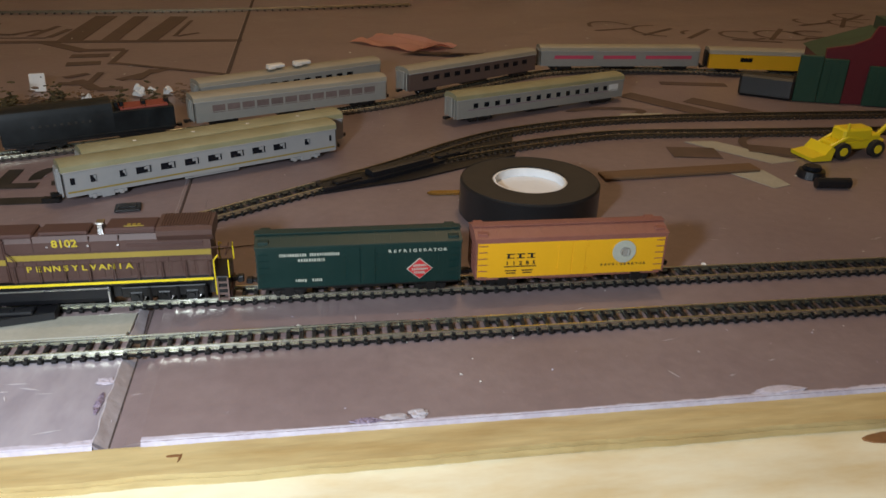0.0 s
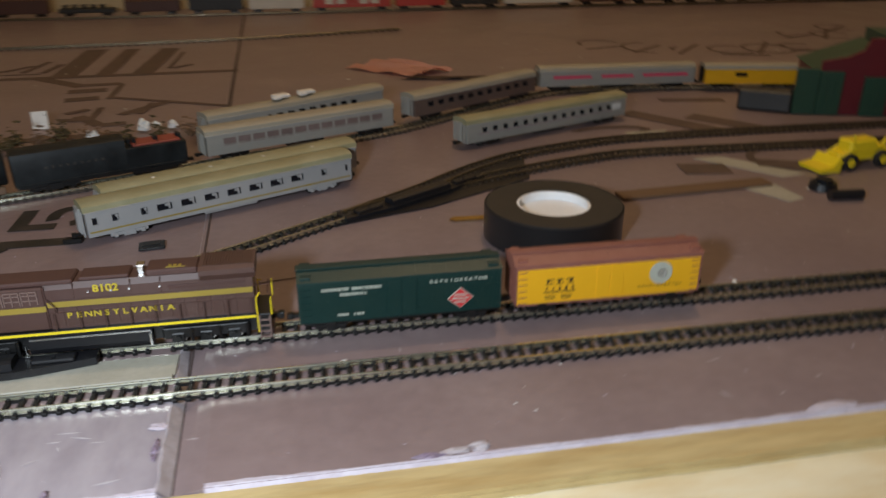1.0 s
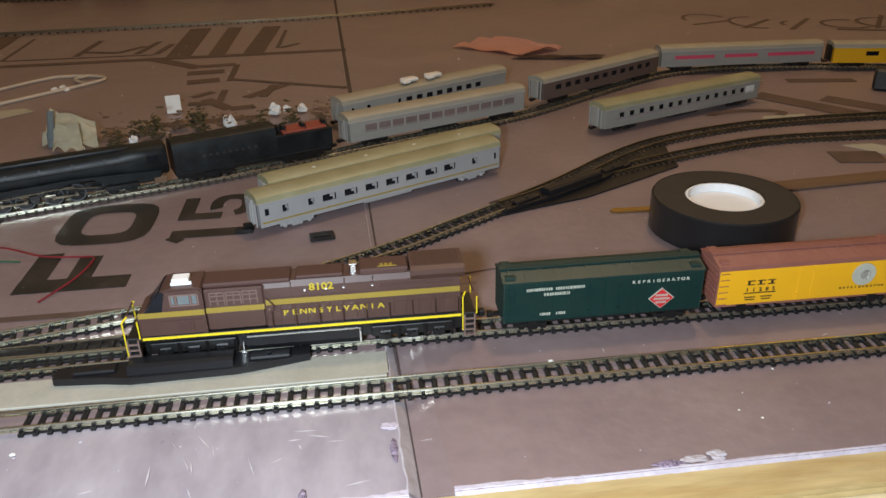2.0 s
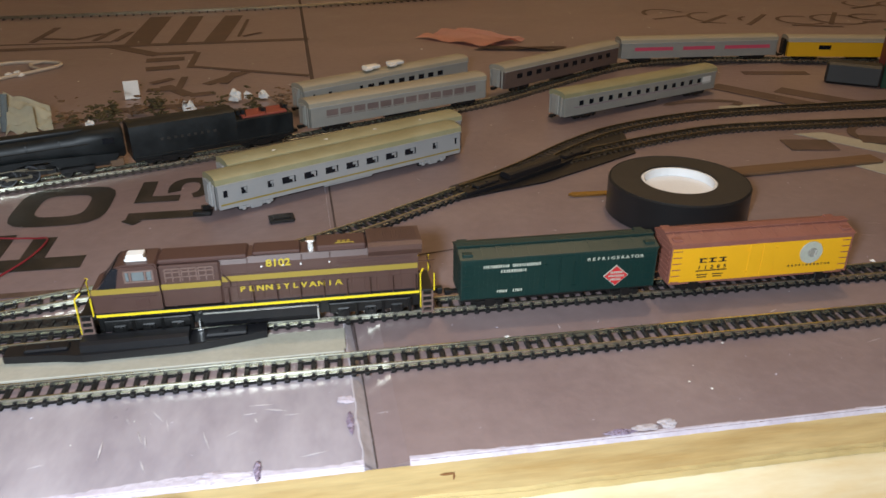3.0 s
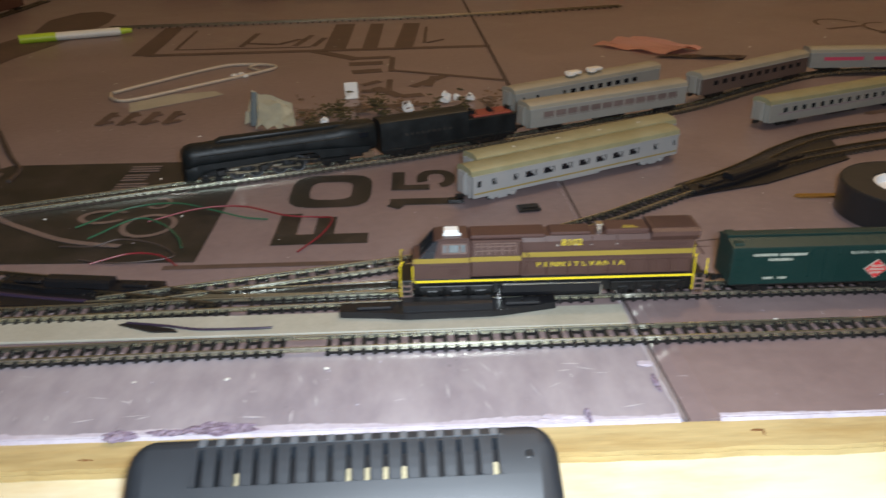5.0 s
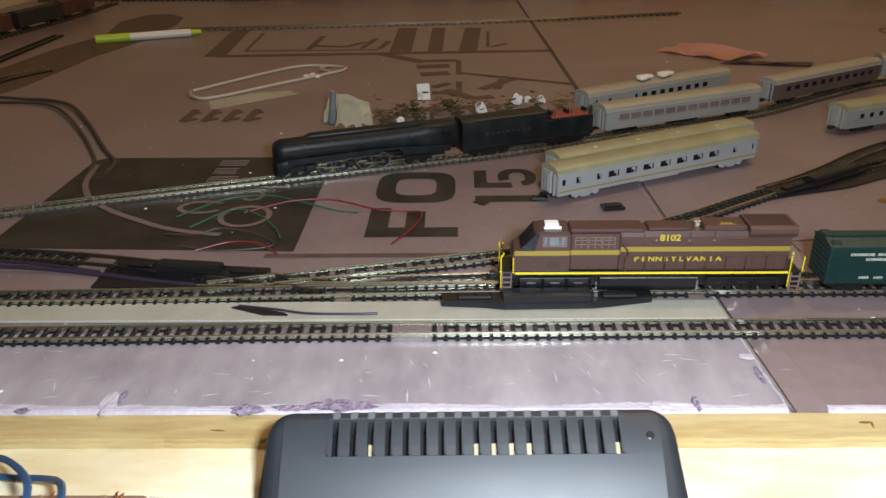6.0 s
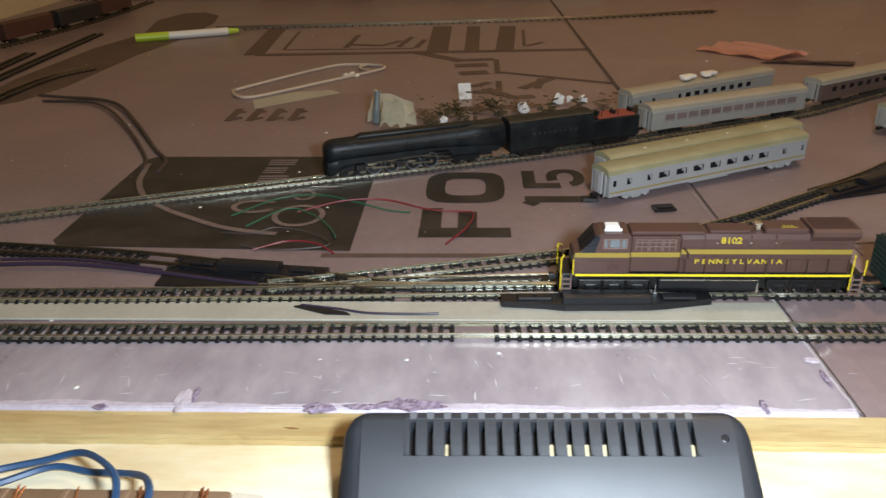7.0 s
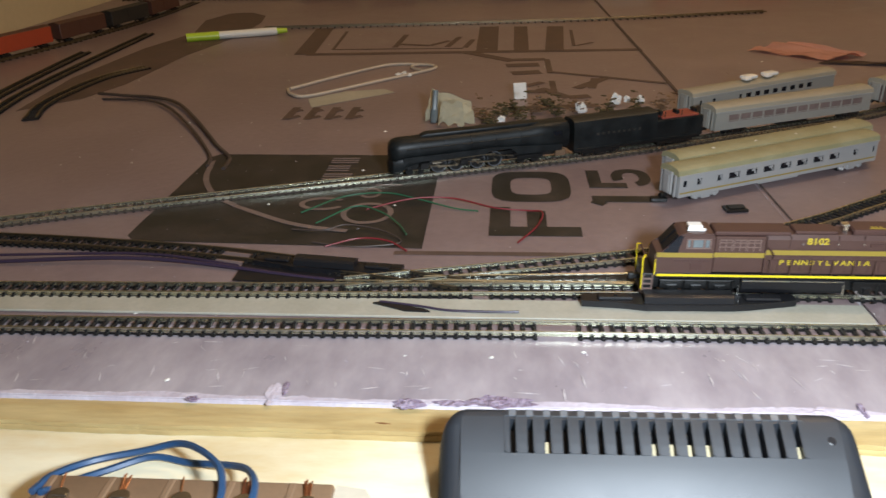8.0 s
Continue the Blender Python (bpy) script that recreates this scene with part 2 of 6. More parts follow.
def prism(bm, outline, lo, hi, axis="x", m=None):
    """Extrude an outline from lo to hi along an axis; the outline's pairs are the other two axes in order."""
    def at(p, v):
        q = {"x": (v, p[0], p[1]), "y": (p[0], v, p[1]), "z": (p[0], p[1], v)}[axis]
        return m @ Vector(q) if m else Vector(q)
    lower = [bm.verts.new(at(p, lo)) for p in outline]
    upper = [bm.verts.new(at(p, hi)) for p in outline]
    bm.faces.new(lower)
    bm.faces.new(upper[::-1])
    k = len(outline)
    for i in range(k):
        bm.faces.new((lower[i], lower[(i + 1) % k], upper[(i + 1) % k], upper[i]))


def loft(bm, sections):
    """Skin a row of rings that have equal counts, with end caps."""
    rings = [[bm.verts.new(p) for p in s] for s in sections]
    for a, b in zip(rings, rings[1:]):
        k = len(a)
        for i in range(k):
            bm.faces.new((a[i], a[(i + 1) % k], b[(i + 1) % k], b[i]))
    bm.faces.new(rings[0][::-1])
    bm.faces.new(rings[-1])


def spline(points, step):
    """Points at even steps along a smooth curve through the given ones."""
    pts = [Vector((p[0], p[1], p[2] if len(p) > 2 else 0.0)) for p in points]
    ext = [2 * pts[0] - pts[1]] + pts + [2 * pts[-1] - pts[-2]]
    dense = []
    for i in range(1, len(ext) - 2):
        a, b, c, d = ext[i - 1:i + 3]
        for k in range(24):
            t = k / 24
            dense.append(0.5 * (2 * b + (c - a) * t + (2 * a - 5 * b + 4 * c - d) * t * t + (3 * b - a - 3 * c + d) * t ** 3))
    dense.append(pts[-1])
    out, need = [dense[0]], step
    for a, b in zip(dense, dense[1:]):
        length, run = (b - a).length, 0.0
        while length - run >= need:
            run += need
            out.append(a.lerp(b, run / length))
            need = step
        need -= length - run
    return out


def tube(bm, points, r, step=0.002, seg=6):
    path = spline(points, step)
    rings = []
    for i, p in enumerate(path):
        d = (path[min(i + 1, len(path) - 1)] - path[max(i - 1, 0)]).normalized()
        side = d.cross(Vector((0, 0, 1)))
        side = side.normalized() if side.length > 0.05 else Vector((1, 0, 0))
        up = side.cross(d)
        rings.append([p + (side * math.cos(a) + up * math.sin(a)) * r for a in (2 * math.pi * k / seg for k in range(seg))])
    loft(bm, rings)


def wire(name, points, r, mat, label):
    bm = bmesh.new()
    tube(bm, points, r)
    return tagged(part(name, bm, mat, None, smooth=True), label, "wire")


def writing(name, text, size, mat, parent, m, label="", bold=0.0, stretch=1.0):
    """Raised lettering, centred at m, reading along m's x."""
    cu = bpy.data.curves.new(name, "FONT")
    cu.body, cu.size, cu.align_x, cu.align_y = text, size, "CENTER", "CENTER"
    cu.extrude, cu.offset, cu.resolution_u = 0.00006, bold, 3
    tmp = bpy.data.objects.new(name, cu)
    scene.collection.objects.link(tmp)
    bpy.context.view_layer.update()
    me = bpy.data.meshes.new_from_object(tmp.evaluated_get(bpy.context.evaluated_depsgraph_get()))
    bpy.data.objects.remove(tmp)
    me.transform(m @ Matrix.Diagonal((stretch, 1, 1, 1)))
    me.materials.clear()
    me.materials.append(mat)
    ob = new(name, me)
    ob.parent = parent
    if label:
        ob["label"] = label
    return ob


FACE = pose(0, 0, 0, 90, 0, 0)  # lettering on a side that looks towards -y

# ---- room ----
def slab(name, bounds, mat, label, category):
    bm = bmesh.new()
    brick(bm, *bounds)
    return tagged(part(name, bm, mat), label, category, kind="structure")


slab("floor", (-2.6, 2.6, -2.3, 2.3, -1.05, -0.95), FLOORING, "grey concrete floor under the train table", "floor")
slab("ceiling", (-2.6, 2.6, -2.3, 2.3, 1.6, 1.7), CEIL, "plain white painted ceiling over the room", "ceiling")
slab("wall_north", (-2.5, 2.5, 1.505, 1.74, -0.95, 1.6), WALL, "plain beige painted wall behind the table", "wall")
slab("wall_south", (-2.5, 2.5, -2.2, -2.08, -0.95, 1.6), WALL, "plain beige painted wall", "wall")
slab("wall_west", (-2.6, -2.5, -2.2, 1.74, -0.95, 1.6), WALL, "plain beige painted wall", "wall")
slab("wall_east", (2.5, 2.6, -2.2, 1.74, -0.95, 1.6), WALL, "plain beige painted wall", "wall")

# ---- table and foam ----
table = thing("train_table", pose(0, 0, 0), "rough pine table frame carrying a painted foam board", "table")
bm = bmesh.new()
brick(bm, -1.2, 1.4, 0.2165, 1.495, -0.05, -0.026)
part("deck", bm, WOOD, table)
bm = bmesh.new()
front = [(-1.2 + k * 0.004, 0.2142 + 0.0011 * noise.noise((k * 0.11, 0.3, 5)) + 0.0006 * noise.noise((k * 0.6, 2.3, 1))) for k in range(651)]
prism(bm, front + [(1.4, 0.2295), (-1.2, 0.2295)], -0.0255, -0.0030, "z")
prism(bm, [(x, y + 0.0007 + 0.0005 * noise.noise((x * 90, 1, 8))) for x, y in front] + [(1.4, 0.2295), (-1.2, 0.2295)], -0.0031, -0.0014, "z")
part("edge_strip", bm, WOOD, table, "amber pine edge strip with fine grain")
bm = bmesh.new()
brick(bm, -1.2, 1.4, 0.105, 0.2160, -0.045, -0.0055, 0.0015, seg=2)
part("front_beam", bm, WOOD_PALE, table, "pale planed pine beam")
for x in (-1.1, 1.3):
    for y in (0.16, 1.44):
        bm = bmesh.new()
        brick(bm, x - 0.04, x + 0.04, y - 0.04, y + 0.04, -0.95, -0.05 if y > 1 else -0.045, 0.002)
        part("leg", bm, WOOD, table)
for x, y, r in ((0.185, 0.211, 0.007), (-0.062, 0.2235, 0.0012), (0.31, 0.2, 0.005)):
    bm = bmesh.new()
    z = -0.0014 if y > 0.214 else -0.0055
    bmesh.ops.create_cone(bm, cap_ends=True, segments=14, radius1=r, radius2=r * 0.9, depth=0.0006, matrix=pose(x, min(y, 0.2132 - r * 0.55) if z < -0.004 else y, z) @ Matrix.Diagonal((2.2, 0.5, 1, 1)))
    part("knot", bm, KNOT, table, "dark knot in the pine")

for x, y, a, ln in ((-0.060, 0.2222, 78, 0.0042), (-0.305, 0.2195, -5, 0.006)):
    bm = bmesh.new()
    prism(bm, [(-ln / 2, 0), (0, -0.0004), (ln / 2, 0), (0, 0.0005)], -0.0018, -0.0011, "z", m=pose(x, y, 0, 0, 0, a))
    part("crack", bm, KNOT, table, "dark short crack in the pine")

SEAM = -0.0868


def skew(x, y):
    """The joint between the sheets runs a little aslant."""
    return x - 0.024 * (y - 0.23)


def foam(name, x0, x1, mat, label, chamfer, y0=0.2300, y1=1.495):
    """One foam sheet, with a worn front edge and a cut side."""
    bm = bmesh.new()
    if chamfer:
        outline = [(x0, -0.0255), (x1 + 0.0040, -0.0255), (x1 + 0.0040, -0.0036), (x1 + 0.0020, -0.0019), (x1, 0.0), (x0, 0.0)]
    else:
        outline = [(x0 + 0.0026, -0.0255), (x1, -0.0255), (x1, 0.0), (x0 + 0.0130, 0.0), (x0 + 0.0080, -0.0010), (x0 + 0.0026, -0.0032)]
    prism(bm, outline, y0, y1, "y")
    for v in bm.verts:
        if abs(v.co.x - SEAM) < 0.02:
            v.co.x = skew(v.co.x, v.co.y)
    return tagged(part(name, bm, mat), label, "foam board", kind="structure")


sheet_w = foam("foam_sheet_west", -1.2, SEAM - 0.0014, FOAM, "mauve painted foam sheet with large black print", True, 0.2866)
sheet_f = foam("foam_sheet_front", -1.2, SEAM - 0.0014, FOAM_PALE, "glossy pale mauve painted foam strip with scuffs", True, 0.2300, 0.2864)
sheet_e = foam("foam_sheet_east", SEAM + 0.0002, 1.4, FOAM, "mauve brown painted foam sheet with small white flecks", False)


def ragged_edge(x0, x1, parent, base, swing):
    """The pale torn front edge of a sheet: a sloping band of uneven width."""
    bm = bmesh.new()
    rows, x = [], x0
    rnd = random.Random(int(abs(x0) * 1000))
    while x < x1:
        wide = base + swing * noise.noise((x * 24, 3.1, 0)) + 0.0009 * noise.noise((x * 160, 1, 0)) + 0.0007 * noise.noise((x * 420, 4, 0))
        low = -0.0018 + 0.0005 * noise.noise((x * 200, 7, 0))
        ys = 0.2300
        rows.append([bm.verts.new(p) for p in ((x, ys - 0.0010 + 0.0004 * noise.noise((x * 300, 9, 2)), low), (x, ys - 0.0006, -0.0008),
                                                (x, ys + 0.0004, 0.0003 + 0.0002 * noise.noise((x * 300, 2, 2))), (x, ys + max(0.0008, wide), 0.0003), (x, ys + max(0.0008, wide) + 0.0004, -0.0003))])
        x += 0.0016 + rnd.random() * 0.0012
    for a, b in zip(rows, rows[1:]):
        for i in range(4):
            bm.faces.new((a[i], a[i + 1], b[i + 1], b[i]))
    part("torn_edge", bm, FOAM_EDGE, parent, "pale ragged cut edge of the foam", smooth=True)


ragged_edge(-1.0, SEAM - 0.0014, sheet_f, 0.0030, 0.0022)
ragged_edge(SEAM + 0.0135, 1.0, sheet_e, 0.0011, 0.0018)
bm = bmesh.new()
rows = []
for i in range(400):
    y = 0.231 + i * 0.0024
    j = 0.0008 * noise.noise((y * 120, 0, 5))
    k = min(1.0, max(0.2, (0.41 - y) / 0.13))
    rows.append([bm.verts.new(p) for p in ((SEAM - 0.0014 - 0.0010 * k + 2 * j, y, -0.0002), (SEAM - 0.0014 + j * k, y, 0.0004), (SEAM - 0.0014 + 0.0020 * k, y, 0.0004 - 0.0018 * k), (SEAM - 0.0014 + 0.0040 * k, y, 0.0003 - 0.0036 * k))])
for v in bm.verts:
    v.co.x = skew(v.co.x, v.co.y)
for a, b in zip(rows, rows[1:]):
    for i in range(3):
        bm.faces.new((a[i], a[i + 1], b[i + 1], b[i]))
part("cut_side", bm, CUT, sheet_w, "pale bevelled side of the foam joint", smooth=True)


def lump(name, x, y, z, size, mat, parent, label="", seed=0, flat=0.5):
    bm = bmesh.new()
    bmesh.ops.create_icosphere(bm, subdivisions=3, radius=1.0)
    for v in bm.verts:
        k = 1 + 0.5 * noise.noise(v.co * 1.6 + Vector((seed * 3.1, seed, 0))) + 0.35 * noise.noise(v.co * 5.0 + Vector((seed, 1, 2)))
        v.co = Vector((x + v.co.x * size[0] * k, y + v.co.y * size[1] * k, z + max(-0.3, v.co.z) * size[2] * k * flat))
    ob = part(name, bm, mat, parent)
    if label:
        ob["label"] = label
    return ob


for i, (x, y, sx, sy, sz, mt) in enumerate(((0.010, 0.2330, 0.0050, 0.0015, 0.0012, CUT), (0.018, 0.2340, 0.0032, 0.0022, 0.0018, CUT), (0.000, 0.2320, 0.0050, 0.0012, 0.0012, CRUMB), (-0.296, 0.2300, 0.006, 0.0032, 0.0022, CRUMB), (-0.260, 0.2325, 0.013, 0.0034, 0.0005, CRUMB), (-0.278, 0.2312, 0.008, 0.0018, 0.0006, CRUMB),
                                            (-0.352, 0.2345, 0.0035, 0.006, 0.0008, FOAM_EDGE), (-0.348, 0.2385, 0.0012, 0.005, 0.0012, CRUMB), (-0.1225, 0.233, 0.0012, 0.0045, 0.002, CRUMB),
                                            (-0.384, 0.2295, 0.003, 0.0015, 0.0015, CRUMB), (0.152, 0.2325, 0.010, 0.002, 0.0012, FOAM_EDGE), (-0.134, 0.2315, 0.008, 0.0028, 0.0016, FOAM_EDGE), (-0.0925, 0.2655, 0.003, 0.002, 0.0009, FOAM_EDGE), (-0.0915, 0.2525, 0.0012, 0.005, 0.0008, CRUMB))):
    lump("foam_crumb", x, y, 0.0004, (sx, sy, sz), mt, sheet_f if x < SEAM else sheet_e, "torn lump on the foam edge", i)


def flecks(name, count, x0, x1, y0, y1, small, large, mat, label, seed):
    rnd = random.Random(seed)
    bm = bmesh.new()
    for _ in range(count):
        x, y = rnd.uniform(x0, x1), rnd.uniform(y0, y1)
        r = small + (large - small) * rnd.random() ** 4
        k = rnd.randint(4, 6)
        a0 = rnd.random() * 6
        ring = [bm.verts.new((x + r * rnd.uniform(0.5, 1.2) * math.cos(a0 + 2 * math.pi * i / k), y + r * rnd.uniform(0.5, 1.2) * math.sin(a0 + 2 * math.pi * i / k), 0.0004)) for i in range(k)]
        tip = bm.verts.new((x, y, 0.0004 + r * 0.5))
        for i in range(k):
            bm.faces.new((ring[i], ring[(i + 1) % k], tip))
    return tagged(part(name, bm, mat), label, "flecks", kind="stuff")


flecks("foam_flecks", 380, -0.7, 0.6, 0.235, 1.05, 0.0004, 0.0017, CHIP, "scattered small white flecks lying on the painted foam", 4)
flecks("dust_specks", 700, -0.6, 0.5, 0.235, 0.8, 0.00025, 0.0007, FOAM_EDGE, "fine pale dust specks on the painted foam", 5)


def scratches(seed, count, x0, x1, y0, y1):
    """Thin pale scuff marks."""
    rnd = random.Random(seed)
    bm = bmesh.new()
    for _ in range(count):
        x, y, a, ln = rnd.uniform(x0, x1), rnd.uniform(y0, y1), rnd.choice((rnd.gauss(0.1, 0.25), rnd.gauss(1.9, 0.2))), rnd.uniform(0.002, 0.011)
        w = rnd.uniform(0.0001, 0.0004)
        d, s = Vector((math.cos(a), math.sin(a), 0)) * ln / 2, Vector((-math.sin(a), math.cos(a), 0)) * w
        c = Vector((x, y, 0.0004))
        bm.faces.new([bm.verts.new(c + q) for q in (-d, s, d, -s)])
    return tagged(part("scuff_marks", bm, SCUFF), "thin pale scuffs scratched into the foam paint", "scuffs", kind="stuff")


scratches(8, 55, -0.5, -0.09, 0.238, 0.272)
scratches(9, 26, -0.08, 0.3, 0.238, 0.40)


# ---- print on the foam ----
def flat(bm, pts, z=0.0004, thick=0.00025):
    prism(bm, pts, z - thick, z, "z")


layer = [0]


def bar(bm, ax, ay, bx, by, w, z=0.0004):
    layer[0] = (layer[0] + 1) % 9
    z += layer[0] * 0.00004
    a, b = Vector((ax, ay)), Vector((bx, by))
    d = (b - a).normalized()
    s = Vector((-d.y, d.x)) * w / 2
    flat(bm, [tuple(p) for p in (a + s, a - s, b - s, b + s)], z)


def ring(bm, cx, cy, rx, ry, w, z=0.0006, a0=0, a1=360, n=28, square=2.0):
    pts = []
    for i in range(n + 1):
        a = radians(a0 + (a1 - a0) * i / n)
        c, s = math.cos(a), math.sin(a)
        k = (abs(c) ** square + abs(s) ** square) ** (-1 / square)
        pts.append((c * k, s * k))
    outer = [bm.verts.new((cx + p[0] * rx, cy + p[1] * ry, z)) for p in pts]
    inner = [bm.verts.new((cx + p[0] * (rx - w), cy + p[1] * (ry - w), z)) for p in pts]
    for i in range(n):
        bm.faces.new((outer[i], outer[i + 1], inner[i + 1], inner[i]))


def ink(name, build, mat, parent, label=""):
    bm = bmesh.new()
    build(bm)
    return part(name, bm, mat, parent, label)


def letter_f(bm):
    bar(bm, -0.268, 0.3965, -0.214, 0.3965, 0.013)
    bar(bm, -0.2615, 0.403, -0.2615, 0.433, 0.0125)
    bar(bm, -0.2395, 0.403, -0.2395, 0.427, 0.0115)


ink("printed_letter", letter_f, INK, sheet_w, "large black printed letter F")
ink("printed_letter", lambda bm: ring(bm, -0.2415, 0.470, 0.026, 0.028, 0.0125, 0.0004, square=4), INK, sheet_w, "large black printed letter O")
ink("printed_digit", lambda bm: (bar(bm, -0.203, 0.4475, -0.161, 0.4475, 0.010), bar(bm, -0.203, 0.444, -0.196, 0.4385, 0.006)), INK, sheet_w, "large black printed digit 1")


def digit_five(bm):
    bar(bm, -0.1985, 0.470, -0.1985, 0.500, 0.0085)
    bar(bm, -0.2027, 0.4715, -0.178, 0.4715, 0.0085)
    ring(bm, -0.1735, 0.4870, 0.0130, 0.0165, 0.0075, 0.0004, -75, 205, 24, 2.4)


ink("printed_digit", digit_five, INK, sheet_w, "large black printed digit 5")
ink("printed_square", lambda bm: flat(bm, [(-0.482, 0.386), (-0.476, 0.379), (-0.305, 0.372), (-0.305, 0.533), (-0.476, 0.535), (-0.482, 0.528)]), INK, sheet_w, "large black printed square with thin pale outlines")


def polyline(bm, pts, w, z=0.0008):
    for a, b in zip(pts, pts[1:]):
        bar(bm, *a, *b, w, z)


def emblem(bm):
    polyline(bm, [tuple(q)[:2] for q in spline([(-0.476, 0.518), (-0.469, 0.483), (-0.455, 0.455), (-0.437, 0.436), (-0.411, 0.418), (-0.388, 0.404), (-0.364, 0.396), (-0.342, 0.392)], 0.010)], 0.0040)
    ring(bm, -0.375, 0.436, 0.0155, 0.0110, 0.0036, 0.0008, 35, 330)
    ring(bm, -0.344, 0.421, 0.0165, 0.0170, 0.0036, 0.0009)
    ring(bm, -0.347, 0.455, 0.0075, 0.0090, 0.0026, 0.0008, -150, 120)
    for k in range(3):
        y = 0.482 + k * 0.0165
        for dy in (0.0, 0.0045, 0.0090):
            bar(bm, -0.386, y + dy, -0.366 - 0.004 * (k == 1), y + dy, 0.0020, 0.0008)
    bar(bm, -0.346, 0.470, -0.328, 0.470, 0.0022, 0.0008)
    bar(bm, -0.336, 0.470, -0.336, 0.482, 0.0022, 0.0008)


ink("pale_outlines", emblem, LOGO, sheet_w, "thin pale curves left in the black print")
for pts in (((-0.497, 0.907, -0.099, 0.919, 0.012),), ((-0.500, 0.907, -0.512, 1.084, 0.024), (-0.281, 0.912, -0.281, 1.085, 0.026), (-0.240, 0.914, -0.238, 1.082, 0.018), (-0.201, 0.916, -0.191, 1.08, 0.022)),
            ((-0.176, 0.945, -0.172, 1.05, 0.004), (-0.172, 0.945, -0.152, 0.965, 0.004)), ((-0.308, 0.915, -0.250, 0.862, 0.014), (-0.262, 0.866, -0.214, 0.870, 0.012), (-0.258, 0.838, -0.222, 0.842, 0.016), (-0.212, 0.800, -0.212, 0.868, 0.006)),
            ((-0.252, 0.800, -0.222, 0.806, 0.016), (-0.212, 0.718, -0.212, 0.765, 0.006), (-0.238, 0.722, -0.212, 0.722, 0.010), (-0.238, 0.745, -0.222, 0.760, 0.008)),
            ((-0.21, 0.805, -0.100, 0.752, 0.006),), ((-0.470, 0.936, -0.310, 0.936, 0.004), (-0.470, 0.936, -0.476, 1.060, 0.004)),
            ((-0.395, 0.945, -0.390, 1.03, 0.007), (-0.390, 0.965, -0.352, 0.955, 0.007), (-0.352, 0.955, -0.330, 0.985, 0.007), (-0.330, 0.945, -0.318, 1.01, 0.007), (-0.308, 0.940, -0.300, 0.99, 0.007))):
    ink("printed_bars", lambda bm, q=pts: [bar(bm, *p) for p in q], INK_FADED, sheet_w, "faded dark printed lines")
for i in range(4):
    x = -0.447 + i * 0.0185
    ink("printed_letter", lambda bm, x=x: (bar(bm, x - 0.003, 0.630, x - 0.002, 0.668, 0.007), bar(bm, x - 0.002, 0.634, x + 0.007, 0.640, 0.006), bar(bm, x - 0.003, 0.655, x + 0.005, 0.660, 0.006)), INK_FADED, sheet_w)
ink("printed_bars", lambda bm: (bar(bm, -0.19, 0.735, -0.155, 0.78, 0.010), bar(bm, -0.225, 0.735, -0.20, 0.70, 0.011), bar(bm, -0.255, 0.662, -0.175, 0.672, 0.012), bar(bm, -0.20, 0.70, -0.18, 0.705, 0.012), bar(bm, -0.175, 0.735, -0.168, 0.775, 0.008)), INK_FADED, sheet_w, "faded dark printed lines")
for pts in (((0.225, 0.503, 0.258, 0.498, 0.022),), ((0.285, 0.507, 0.315, 0.495, 0.017),), ((0.25, 0.66, 0.30, 0.59, 0.020), (0.30, 0.64, 0.345, 0.585, 0.02)), ((0.30, 0.70, 0.36, 0.69, 0.012),)):
    ink("printed_bars", lambda bm, q=pts: [bar(bm, *p) for p in q], INK_FADED, sheet_e, "faded dark printed lines")
ink("printed_ring", lambda bm: ring(bm, 0.315, 0.512, 0.032, 0.028, 0.006, 0.0004, 60, 330), INK_FADED, sheet_e)
ink("printed_ring", lambda bm: ring(bm, 0.215, 0.607, 0.034, 0.014, 0.008, 0.0004, -40, 170), INK_FADED, sheet_e)
ink("printed_ring", lambda bm: ring(bm, 0.400, 0.455, 0.016, 0.011, 0.005, 0.0004), INK_FADED, sheet_e)
ink("pale_patch", lambda bm: (flat(bm, [(0.245, 0.525), (0.268, 0.525), (0.305, 0.478), (0.285, 0.474)]), flat(bm, [(0.245, 0.462), (0.272, 0.462), (0.275, 0.435), (0.262, 0.43)]), flat(bm, [(0.225, 0.60), (0.26, 0.60), (0.255, 0.588), (0.22, 0.59)])), CORK, sheet_e, "pale unpainted patch")
rnd = random.Random(12)
for k in range(9):
    x, y = 0.36 + 0.05 * k, 0.93 + rnd.uniform(0, 0.16)
    ink("scribble", lambda bm, x=x, y=y: (ring(bm, x, y, rnd.uniform(0.02, 0.035), rnd.uniform(0.02, 0.05), 0.005, 0.0004, rnd.uniform(0, 120), rnd.uniform(180, 330)), bar(bm, x - 0.03, y - 0.03, x + 0.025, y + rnd.uniform(-0.05, 0.05), 0.006)), INK_FADED, sheet_e, "faint dark marker scribbles")
ink("dark_line", lambda bm: (bar(bm, -0.32, 0.366, -0.165, 0.366, 0.0045), bar(bm, -0.165, 0.366, -0.0895, 0.3705, 0.0032)), INK_FADED, sheet_w, "thin dark line drawn on the foam")
ink("dark_line", lambda bm: (bar(bm, -0.08, 0.372, -0.02, 0.382, 0.0006), bar(bm, -0.02, 0.382, 0.05, 0.384, 0.0006)), INK_FADED, sheet_e)
